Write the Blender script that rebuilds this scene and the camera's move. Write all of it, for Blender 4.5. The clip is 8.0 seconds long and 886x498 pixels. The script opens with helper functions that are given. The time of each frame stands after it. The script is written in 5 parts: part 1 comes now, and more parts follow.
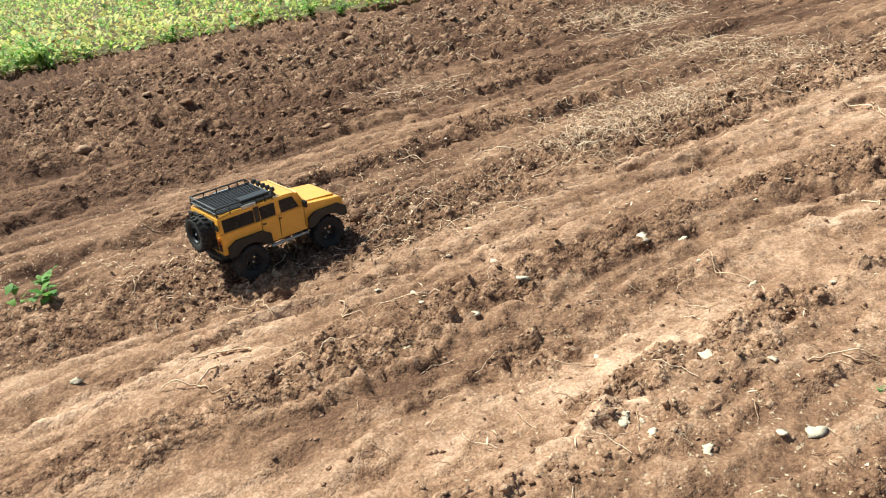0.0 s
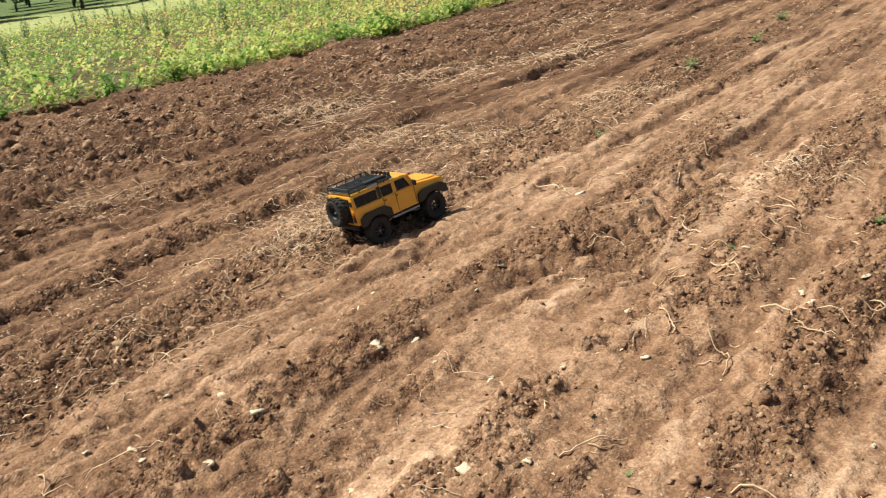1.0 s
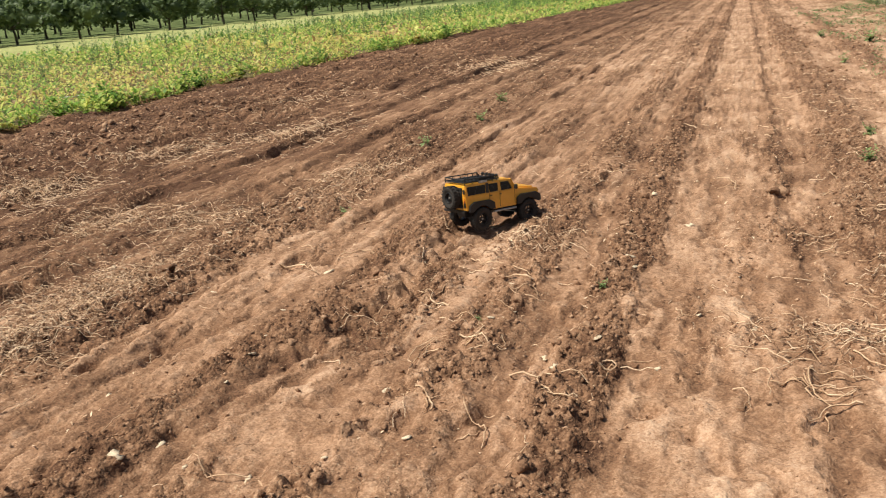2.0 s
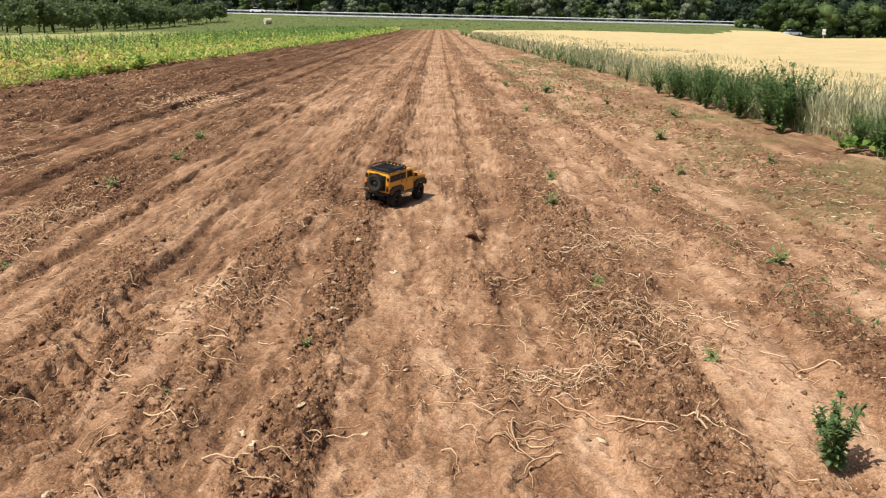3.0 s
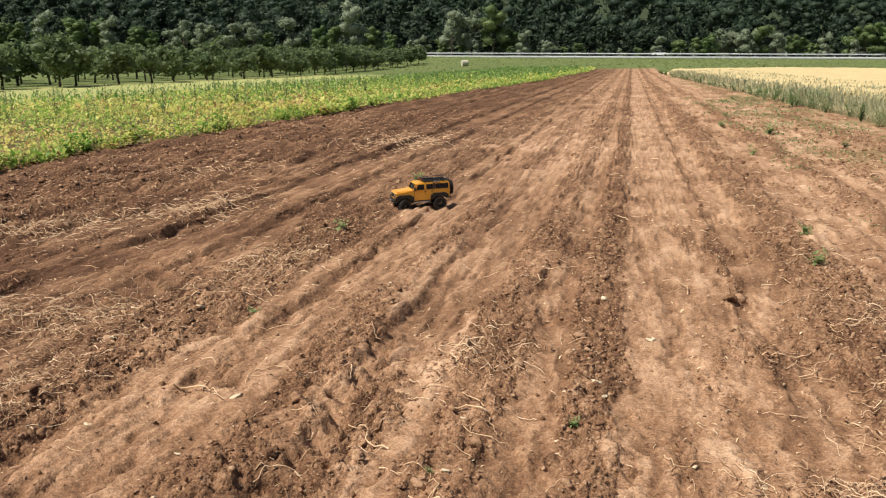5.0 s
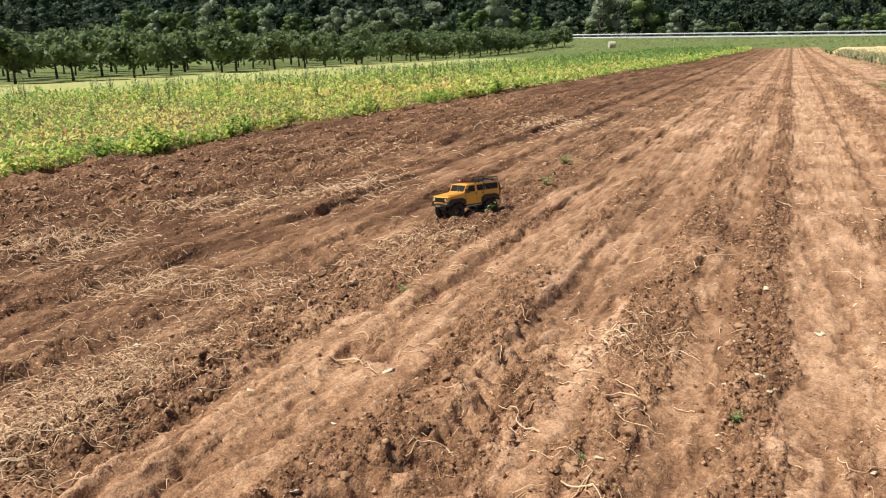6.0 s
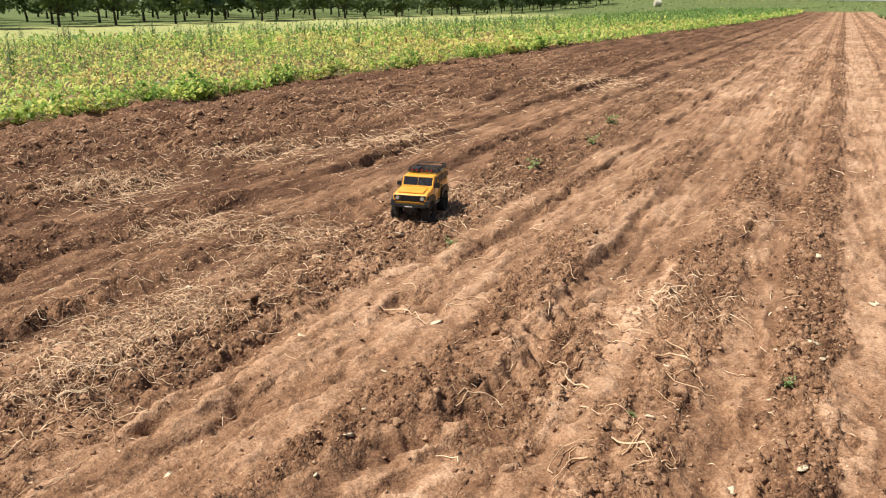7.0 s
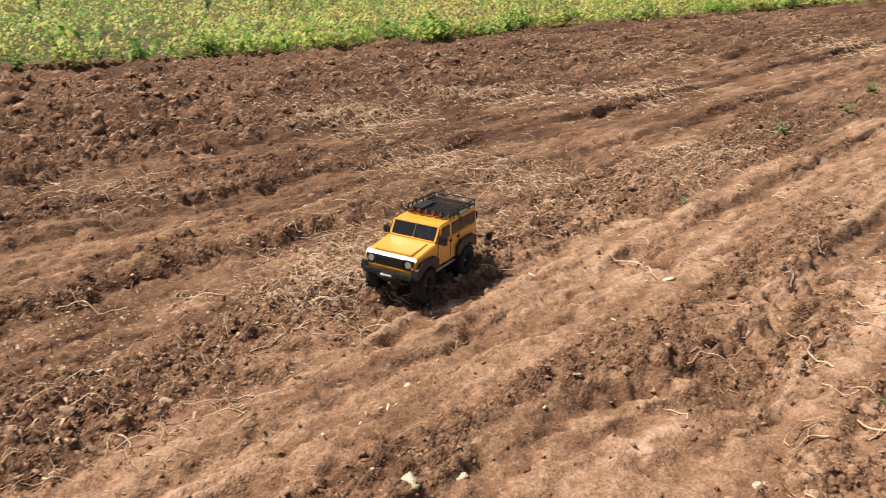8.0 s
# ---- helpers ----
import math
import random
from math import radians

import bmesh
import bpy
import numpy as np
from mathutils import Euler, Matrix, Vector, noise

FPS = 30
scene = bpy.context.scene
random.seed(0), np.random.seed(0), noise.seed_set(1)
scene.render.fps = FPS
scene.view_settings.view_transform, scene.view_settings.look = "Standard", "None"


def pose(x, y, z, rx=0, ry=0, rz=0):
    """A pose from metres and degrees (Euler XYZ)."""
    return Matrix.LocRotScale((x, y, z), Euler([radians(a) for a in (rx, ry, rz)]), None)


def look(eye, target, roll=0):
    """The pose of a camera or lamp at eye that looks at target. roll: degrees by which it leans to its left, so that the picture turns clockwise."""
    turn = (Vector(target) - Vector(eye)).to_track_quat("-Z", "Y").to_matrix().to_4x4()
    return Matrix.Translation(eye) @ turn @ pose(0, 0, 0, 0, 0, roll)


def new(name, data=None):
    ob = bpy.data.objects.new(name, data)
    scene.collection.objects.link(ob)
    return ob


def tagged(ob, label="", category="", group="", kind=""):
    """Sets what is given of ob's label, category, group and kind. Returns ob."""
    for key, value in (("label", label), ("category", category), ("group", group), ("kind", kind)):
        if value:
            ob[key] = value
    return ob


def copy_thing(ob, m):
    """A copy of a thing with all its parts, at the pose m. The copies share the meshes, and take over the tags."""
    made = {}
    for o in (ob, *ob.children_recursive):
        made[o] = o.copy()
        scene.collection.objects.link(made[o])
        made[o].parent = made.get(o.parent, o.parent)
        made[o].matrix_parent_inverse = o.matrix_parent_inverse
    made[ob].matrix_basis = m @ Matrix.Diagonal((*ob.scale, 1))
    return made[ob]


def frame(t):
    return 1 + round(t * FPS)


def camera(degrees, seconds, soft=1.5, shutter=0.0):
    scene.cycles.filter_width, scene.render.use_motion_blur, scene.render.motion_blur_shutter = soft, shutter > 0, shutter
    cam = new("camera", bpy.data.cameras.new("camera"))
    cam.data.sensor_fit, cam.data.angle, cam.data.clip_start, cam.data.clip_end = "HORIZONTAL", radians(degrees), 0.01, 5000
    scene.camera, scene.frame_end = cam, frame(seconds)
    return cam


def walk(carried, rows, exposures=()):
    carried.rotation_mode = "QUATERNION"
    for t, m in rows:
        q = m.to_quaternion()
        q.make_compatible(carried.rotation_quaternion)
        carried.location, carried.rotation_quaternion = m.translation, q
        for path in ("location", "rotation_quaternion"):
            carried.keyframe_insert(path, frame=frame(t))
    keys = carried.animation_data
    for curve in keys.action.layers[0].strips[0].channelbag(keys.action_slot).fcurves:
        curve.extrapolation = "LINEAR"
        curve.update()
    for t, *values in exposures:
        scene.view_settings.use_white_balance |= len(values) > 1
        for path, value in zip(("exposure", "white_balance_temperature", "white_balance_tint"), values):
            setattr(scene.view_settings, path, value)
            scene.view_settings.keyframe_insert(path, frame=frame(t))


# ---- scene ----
cam = camera(56.5, 8.0, soft=1.1, shutter=0.1)
PATH = [
    (0, (0.128, -0.082, 1.155), (-1.488, 0.795, 0.367), -8.3),
    (0.3, (0.096, -0.064, 1.161), (-1.457, 0.939, 0.397), -7.5),
    (0.5, (0.068, -0.043, 1.168), (-1.411, 1.076, 0.419), -7.0),
    (0.8, (-0.011, -0.003, 1.185), (-1.323, 1.322, 0.461), -7.0),
    (1, (-0.042, 0.007, 1.206), (-1.233, 1.456, 0.51), -7.2),
    (1.2, (-0.06, 0.003, 1.222), (-1.141, 1.548, 0.556), -7.4),
    (2.3, (-0.088, 0.135, 1.222), (-0.545, 1.996, 0.649), -2.5),
    (2.5, (-0.083, 0.208, 1.22), (-0.37, 2.106, 0.656), -1.5),
    (2.7, (-0.077, 0.246, 1.22), (-0.217, 2.164, 0.67), -0.7),
    (3, (-0.086, 0.286, 1.232), (-0.075, 2.214, 0.7), -0.1),
    (3.2, (-0.106, 0.328, 1.231), (-0.024, 2.258, 0.714), 0.1),
    (3.5, (-0.188, 0.404, 1.237), (-0.037, 2.334, 0.738), -0.0),
    (3.7, (-0.239, 0.447, 1.236), (-0.085, 2.381, 0.749), -0.4),
    (4, (-0.295, 0.463, 1.247), (-0.214, 2.404, 0.775), -0.8),
    (4.2, (-0.327, 0.484, 1.244), (-0.343, 2.431, 0.785), -0.8),
    (4.5, (-0.386, 0.522, 1.248), (-0.577, 2.463, 0.807), -0.7),
    (4.8, (-0.427, 0.584, 1.248), (-0.775, 2.505, 0.814), -0.9),
    (5, (-0.444, 0.605, 1.248), (-0.877, 2.508, 0.81), -1.1),
    (5.2, (-0.462, 0.608, 1.251), (-0.969, 2.49, 0.805), -1.5),
    (6.3, (-0.529, 0.624, 1.221), (-1.328, 2.391, 0.736), -1.4),
    (6.5, (-0.548, 0.617, 1.22), (-1.361, 2.372, 0.713), -1.1),
    (6.8, (-0.564, 0.597, 1.22), (-1.38, 2.34, 0.675), -0.6),
    (7, (-0.578, 0.588, 1.215), (-1.393, 2.324, 0.648), -0.3),
    (7.2, (-0.588, 0.574, 1.217), (-1.421, 2.295, 0.629), 0.2),
    (7.5, (-0.611, 0.547, 1.212), (-1.522, 2.217, 0.594), 0.9),
    (7.8, (-0.636, 0.515, 1.201), (-1.705, 2.075, 0.549), 1.3),
    (8, (-0.661, 0.485, 1.19), (-1.868, 1.927, 0.509), 1.5),
]
walk(cam, [(t, look(eye, aim, lean)) for t, eye, aim, lean in PATH],
     exposures=[(0.0, 0.79, 5560, -7), (0.5, 0.58, 5980, -3), (1.0, 0.50, 6120, -2), (2.5, 0.21, 6400, 6), (3.0, 0.19, 6400, 6), (3.7, 0.20, 6430, 5), (4.5, 0.21, 6450, 5), (5.5, 0.30, 6450, 5), (6.5, 0.49, 6380, 5), (8.0, 0.38, 6300, 7)])

# ---- light ----
world = bpy.data.worlds.new("world")
scene.world = world
world.use_nodes = True
sky = world.node_tree.nodes.new("ShaderNodeTexSky")
sky.sky_type, sky.sun_disc = "NISHITA", False
sky.dust_density, sky.ozone_density = 3.5, 0.4
SUN = Vector((-4.2, -2.5, 8.2)).normalized()
sky.sun_elevation = math.asin(SUN.z)
sky.sun_rotation = math.atan2(SUN.x, SUN.y)
world.node_tree.links.new(sky.outputs[0], world.node_tree.nodes["Background"].inputs[0])
world.node_tree.nodes["Background"].inputs[1].default_value = 0.078
sun = new("sun", bpy.data.lights.new("sun", "SUN"))
sun.data.energy, sun.data.angle, sun.data.color = 4.9, radians(0.53), (1.0, 0.935, 0.84)
sun.matrix_world = look(SUN * 50, (0, 0, 0))

rng = np.random.default_rng(7)


# ---- materials ----
def ramp(nt, socket, stops):
    node = nt.nodes.new("ShaderNodeValToRGB")
    el = node.color_ramp.elements
    while len(el) < len(stops):
        el.new(0.5)
    for e, (p, c) in zip(el, stops):
        e.position, e.color = p, (*c, 1)
    nt.links.new(socket, node.inputs[0])
    return node.outputs[0]


def grain(nt, scale, detail=4.0, rough=0.6, coords="Object"):
    tc = nt.nodes.new("ShaderNodeTexCoord")
    n = nt.nodes.new("ShaderNodeTexNoise")
    n.inputs["Scale"].default_value, n.inputs["Detail"].default_value, n.inputs["Roughness"].default_value = scale, detail, rough
    nt.links.new(tc.outputs[coords], n.inputs["Vector"])
    return n.outputs["Fac"]


def blend(nt, fac, a, b, kind="MIX"):
    m = nt.nodes.new("ShaderNodeMix")
    m.data_type, m.blend_type = "RGBA", kind
    for sock, v in ((m.inputs["Factor"], fac), (m.inputs["A"], a), (m.inputs["B"], b)):
        if hasattr(v, "is_linked"):
            nt.links.new(v, sock)
        elif isinstance(v, tuple):
            sock.default_value = (*v, 1)
        else:
            sock.default_value = v
    return m.outputs["Result"]


def arith(nt, op, a, b=0.0, clamp=False):
    m = nt.nodes.new("ShaderNodeMath")
    m.operation, m.use_clamp = op, clamp
    for sock, v in zip(m.inputs, (a, b)):
        if hasattr(v, "is_linked"):
            nt.links.new(v, sock)
        else:
            sock.default_value = v
    return m.outputs[0]


def relief(nt, bsdf, height, strength, distance):
    b = nt.nodes.new("ShaderNodeBump")
    b.inputs["Strength"].default_value, b.inputs["Distance"].default_value = strength, distance
    nt.links.new(height, b.inputs["Height"])
    nt.links.new(b.outputs[0], bsdf.inputs["Normal"])


def surface(name, stops, scale=30.0, rough=0.7, metal=0.0, bump=0.3, depth=0.002, fine=4.0, vary=0.0, spec=0.5, coat=0.0):
    """A solid surface: colour by noise at two scales, fine relief, uneven gloss. vary: spread between pieces."""
    m = bpy.data.materials.new(name)
    m.use_nodes = True
    nt = m.node_tree
    p = nt.nodes["Principled BSDF"]
    a, b = grain(nt, scale), grain(nt, scale * fine, 3.0)
    f = arith(nt, "ADD", arith(nt, "MULTIPLY", a, 0.65), arith(nt, "MULTIPLY", b, 0.35))
    if vary:
        g = nt.nodes.new("ShaderNodeNewGeometry")
        f = arith(nt, "ADD", f, arith(nt, "MULTIPLY", arith(nt, "SUBTRACT", g.outputs["Random Per Island"], 0.5), vary))
    nt.links.new(ramp(nt, f, stops), p.inputs["Base Color"])
    p.inputs["Metallic"].default_value = metal
    p.inputs["Specular IOR Level"].default_value = spec
    nt.links.new(arith(nt, "ADD", arith(nt, "MULTIPLY", b, 0.25), rough - 0.12, True), p.inputs["Roughness"])
    p.inputs["Coat Weight"].default_value, p.inputs["Coat Roughness"].default_value = coat, 0.22
    relief(nt, p, b, bump, depth)
    return m


def foliage(name, stops, through_light=0.35, rough=0.55, patch=0.0, patch_scale=0.6, leafy=0.0):
    """Leaves: each leaf has its own tint, and light shines through it."""
    m = bpy.data.materials.new(name)
    m.use_nodes = True
    nt = m.node_tree
    p = nt.nodes["Principled BSDF"]
    g = nt.nodes.new("ShaderNodeNewGeometry")
    o = nt.nodes.new("ShaderNodeObjectInfo")
    f = arith(nt, "ADD", g.outputs["Random Per Island"], arith(nt, "MULTIPLY", arith(nt, "SUBTRACT", o.outputs["Random"], 0.5), 0.3))
    if patch:
        f = arith(nt, "ADD", f, arith(nt, "MULTIPLY", arith(nt, "SUBTRACT", grain(nt, patch_scale, 3.0), 0.5), patch))
    col = ramp(nt, f, stops)
    nt.links.new(col, p.inputs["Base Color"])
    p.inputs["Roughness"].default_value = rough
    p.inputs["Specular IOR Level"].default_value = 0.3
    t = nt.nodes.new("ShaderNodeBsdfTranslucent")
    if leafy:
        relief(nt, p, grain(nt, 1.1 / leafy, 5.0, 0.75), 1.0, leafy)
    nt.links.new(col, t.inputs["Color"])
    mix = nt.nodes.new("ShaderNodeMixShader")
    mix.inputs[0].default_value = through_light
    nt.links.new(p.outputs[0], mix.inputs[1])
    nt.links.new(t.outputs[0], mix.inputs[2])
    nt.links.new(mix.outputs[0], nt.nodes["Material Output"].inputs[0])
    return m


SOIL = [(0.06, (0.085, 0.041, 0.023)), (0.36, (0.222, 0.119, 0.066)), (0.58, (0.385, 0.230, 0.140)), (0.88, (0.575, 0.392, 0.262))]


def soil_material():
    """Red-brown tilled loam: dry pale crust on the tracks, darker where it was turned up and where bank shade is
    coloured in, turf by the plan.
    """
    m = bpy.data.materials.new("field_soil")
    m.use_nodes = True
    nt = m.node_tree
    p = nt.nodes["Principled BSDF"]

    def attr(n):
        a = nt.nodes.new("ShaderNodeAttribute")
        a.attribute_name = n
        return a.outputs["Fac"]
    def crumbs(scale):
        """Grains of one size: how far from a grain's middle, and a tint of its own."""
        tc = nt.nodes.new("ShaderNodeTexCoord")
        v = nt.nodes.new("ShaderNodeTexVoronoi")
        v.inputs["Scale"].default_value, v.inputs["Randomness"].default_value = scale, 1.0
        nt.links.new(tc.outputs["Object"], v.inputs["Vector"])
        tint = nt.nodes.new("ShaderNodeSeparateColor")
        nt.links.new(v.outputs["Color"], tint.inputs[0])
        return v.outputs["Distance"], tint.outputs[0]
    big, mid, small = grain(nt, 1.7, 5.0), grain(nt, 16.0, 6.0, 0.72), grain(nt, 120.0, 4.0, 0.7)
    torn = attr("torn")
    far_apart = [crumbs(scale) for scale in (36.0, 82.0, 190.0)]
    f = arith(nt, "ADD", attr("dryness_shade"), arith(nt, "MULTIPLY", arith(nt, "SUBTRACT", big, 0.5), 0.30))
    f = arith(nt, "ADD", f, arith(nt, "MULTIPLY", arith(nt, "SUBTRACT", mid, 0.5), 0.36))
    f = arith(nt, "ADD", f, arith(nt, "MULTIPLY", arith(nt, "SUBTRACT", small, 0.5), 0.40))
    for (_, tint), much, least in zip(far_apart, (0.18, 0.24, 0.20), (0.15, 0.4, 0.9)):
        share = arith(nt, "ADD", arith(nt, "MULTIPLY", torn, much * (1 - least)), much * least)
        f = arith(nt, "ADD", f, arith(nt, "MULTIPLY", arith(nt, "SUBTRACT", tint, 0.5), share))
    soil = ramp(nt, f, SOIL)
    chaff = ramp(nt, grain(nt, 70.0, 3.0, 0.55), [(0.63, (0, 0, 0)), (0.68, (1, 1, 1))])
    soil = blend(nt, arith(nt, "MULTIPLY", chaff, arith(nt, "MULTIPLY", attr("litter"), 0.9)), soil, (0.60, 0.45, 0.29))
    g1 = ramp(nt, grain(nt, 5.0, 5.0, 0.75), [(0.3, (0.10, 0.13, 0.042)), (0.55, (0.175, 0.20, 0.066)), (0.75, (0.29, 0.28, 0.11))])
    g2 = ramp(nt, grain(nt, 2.0, 6.0, 0.7), [(0.3, (0.25, 0.27, 0.085)), (0.6, (0.38, 0.37, 0.15)), (0.8, (0.46, 0.43, 0.21))])
    turf = blend(nt, attr("mown"), blend(nt, grain(nt, 0.22, 5.0, 0.7), g1, (0.075, 0.105, 0.038)), g2)
    # one dark green tone laid over the ground under the woods
    nt.links.new(blend(nt, attr("wood_floor"), blend(nt, attr("turf"), soil, turf), (0.045, 0.058, 0.032)), p.inputs["Base Color"])
    p.inputs["Roughness"].default_value = 0.95
    p.inputs["Specular IOR Level"].default_value = 0.15
    hgt = arith(nt, "ADD", arith(nt, "MULTIPLY", grain(nt, 30.0, 4.0, 0.5), 0.55), arith(nt, "MULTIPLY", small, 0.06))
    patch = ramp(nt, grain(nt, 7.0, 4.0, 0.7), [(0.40, (0.15, 0.15, 0.15)), (0.62, (1, 1, 1))])
    for (gap, _), much, least in zip(far_apart, (0.50, 0.24, 0.12), (0.10, 0.35, 0.8)):
        share = arith(nt, "ADD", arith(nt, "MULTIPLY", torn, much * (1 - least)), arith(nt, "MULTIPLY", patch, much * least))
        hgt = arith(nt, "ADD", hgt, arith(nt, "MULTIPLY", arith(nt, "SUBTRACT", 0.75, gap, True), share))
    relief(nt, p, hgt, 1.0, 0.024)
    return m


M_SOIL = soil_material()
M_CLOD = surface("soil_clod", [(0.2, (0.13, 0.066, 0.037)), (0.5, (0.270, 0.150, 0.087)), (0.8, (0.46, 0.29, 0.18))], 30, 0.95, bump=1.0, depth=0.008, vary=0.45, spec=0.1)
M_STONE = surface("limestone", [(0.3, (0.46, 0.33, 0.21)), (0.55, (0.70, 0.56, 0.39)), (0.8, (0.82, 0.71, 0.53))], 25, 0.85, bump=0.5, depth=0.004, spec=0.2)
M_STRAW = surface("dry_straw", [(0.2, (0.24, 0.13, 0.072)), (0.48, (0.52, 0.335, 0.20)), (0.83, (0.79, 0.59, 0.40))], 12, 0.8, bump=0.4, vary=0.7, spec=0.25)
M_HAULM = surface("withered_haulm", [(0.2, (0.10, 0.055, 0.033)), (0.48, (0.27, 0.155, 0.092)), (0.83, (0.52, 0.345, 0.215))], 20, 0.85, bump=0.4, vary=0.7, spec=0.2)
M_CROP = foliage("crop_leaf", [(0.0, (0.09, 0.20, 0.03)), (0.38, (0.22, 0.37, 0.065)), (0.68, (0.42, 0.52, 0.11)), (1.0, (0.64, 0.62, 0.18))], 0.5, patch=0.7, patch_scale=0.5)
M_SERE = foliage("yellowed_crop_leaf", [(0.0, (0.30, 0.17, 0.075)), (0.22, (0.52, 0.38, 0.15)), (0.5, (0.68, 0.60, 0.17)), (0.8, (0.72, 0.69, 0.20)), (1.0, (0.58, 0.47, 0.21))], 0.45, patch=0.6, patch_scale=0.7)
M_WEED = foliage("weed_leaf", [(0.0, (0.065, 0.125, 0.035)), (0.6, (0.115, 0.205, 0.062)), (1.0, (0.19, 0.28, 0.10))], 0.45)
M_GREEN = foliage("field_weed_leaf", [(0.0, (0.17, 0.24, 0.08)), (0.6, (0.28, 0.36, 0.14)), (1.0, (0.42, 0.48, 0.24))], 0.5)
M_PALEWEED = foliage("grey_green_leaf", [(0.0, (0.085, 0.15, 0.055)), (1.0, (0.20, 0.28, 0.105))], 0.45)
M_TALL = foliage("tall_growth_leaf", [(0.0, (0.10, 0.19, 0.05)), (0.6, (0.19, 0.30, 0.08)), (1.0, (0.33, 0.42, 0.13))], 0.45, patch=0.5, patch_scale=0.3)
M_BROAD = foliage("broad_leaf", [(0.0, (0.10, 0.20, 0.03)), (1.0, (0.24, 0.36, 0.08))], 0.4)
M_BANK = foliage("bank_grass_blade", [(0.0, (0.15, 0.20, 0.06)), (0.6, (0.23, 0.28, 0.09)), (1.0, (0.38, 0.37, 0.16))], 0.5)
M_STALK = foliage("weed_stalk", [(0.0, (0.10, 0.14, 0.05)), (1.0, (0.22, 0.24, 0.10))], 0.1)
M_WHEAT = foliage("ripe_wheat", [(0.0, (0.34, 0.28, 0.13)), (0.4, (0.58, 0.46, 0.22)), (1.0, (0.76, 0.62, 0.33))], 0.3)
M_WHEATSTALK = foliage("wheat_stalk", [(0.0, (0.20, 0.235, 0.14)), (0.45, (0.38, 0.385, 0.24)), (1.0, (0.64, 0.56, 0.36))], 0.3)
M_WHEATTOP = surface("wheat_canopy", [(0.25, (0.46, 0.34, 0.17)), (0.5, (0.58, 0.45, 0.24)), (0.75, (0.64, 0.51, 0.29))], 1.3, 0.9, bump=1.0, depth=0.05, fine=14.0, spec=0.15)
M_BARK = surface("bark", [(0.3, (0.035, 0.026, 0.018)), (0.7, (0.12, 0.095, 0.07))], 9, 0.9, bump=0.8, depth=0.02)
M_ORCHARD = foliage("orchard_leaf", [(0.0, (0.085, 0.120, 0.050)), (0.5, (0.125, 0.170, 0.070)), (1.0, (0.19, 0.235, 0.105))], 0.5, patch=1.0, patch_scale=2.2)
M_WOOD = foliage("woodland_leaf", [(0.0, (0.043, 0.065, 0.042)), (0.6, (0.051, 0.077, 0.048)), (1.0, (0.064, 0.094, 0.055))], 0.5, patch=0.6, patch_scale=0.16)
M_TREE = foliage("tree_leaf", [(0.0, (0.085, 0.135, 0.045)), (0.5, (0.125, 0.185, 0.062)), (1.0, (0.18, 0.245, 0.090))], 0.5, patch=0.9, patch_scale=0.8)
M_HEDGE = foliage("hedge_leaf", [(0.0, (0.045, 0.075, 0.026)), (0.5, (0.068, 0.108, 0.036)), (1.0, (0.105, 0.150, 0.052))], 0.5, patch=0.9, patch_scale=0.5)
M_LIGHT = foliage("light_tree_leaf", [(0.0, (0.11, 0.165, 0.060)), (0.5, (0.16, 0.215, 0.082)), (1.0, (0.22, 0.28, 0.112))], 0.5, patch=0.9, patch_scale=0.8)
M_WILLOW = foliage("willow_leaf", [(0.0, (0.19, 0.235, 0.145)), (1.0, (0.34, 0.38, 0.26))], 0.5, patch=0.9, patch_scale=0.9)
M_PAINT = surface("yellow_paint", [(0.3, (0.72, 0.325, 0.024)), (0.7, (0.82, 0.392, 0.036))], 16, 0.36, bump=0.05, depth=0.0005, spec=0.5, coat=0.7)
M_BLACK = surface("black_plastic", [(0.3, (0.008, 0.008, 0.009)), (0.7, (0.022, 0.020, 0.019))], 40, 0.5, bump=0.2, depth=0.0008)
M_TYRE = surface("dusty_rubber", [(0.3, (0.018, 0.016, 0.015)), (0.6, (0.045, 0.038, 0.032)), (0.85, (0.13, 0.095, 0.07))], 45, 0.85, bump=0.4, depth=0.001, spec=0.2)
M_GLASS = surface("tinted_glass", [(0.3, (0.008, 0.009, 0.012)), (0.7, (0.018, 0.019, 0.024))], 8, 0.25, bump=0.0, spec=0.25)
M_STEEL = surface("scuffed_steel", [(0.3, (0.30, 0.29, 0.27)), (0.7, (0.60, 0.58, 0.55))], 30, 0.45, 0.8, 0.2, 0.0008)
M_LENS = surface("clear_lens", [(0.3, (0.32, 0.30, 0.25)), (0.7, (0.48, 0.45, 0.39))], 60, 0.25, bump=0.1, depth=0.0004)
M_RED = surface("red_plastic", [(0.3, (0.20, 0.014, 0.014)), (0.7, (0.30, 0.025, 0.02))], 40, 0.4, bump=0.1, depth=0.0004)
M_AMBER = surface("amber_lens", [(0.3, (0.6, 0.18, 0.01)), (0.7, (0.7, 0.25, 0.02))], 40, 0.35, bump=0.1, depth=0.0004)
M_ASPHALT = surface("road_asphalt", [(0.3, (0.13, 0.13, 0.13)), (0.7, (0.22, 0.22, 0.215))], 1.5, 0.85, bump=0.3, depth=0.01)
M_ZINC = surface("galvanised_rail", [(0.3, (0.56, 0.57, 0.58)), (0.7, (0.74, 0.75, 0.76))], 2.0, 0.5, 0.1, 0.1, 0.002)
M_WHITE = surface("white_paint", [(0.3, (0.74, 0.74, 0.74)), (0.7, (0.85, 0.85, 0.84))], 4, 0.35, bump=0.05, depth=0.001)
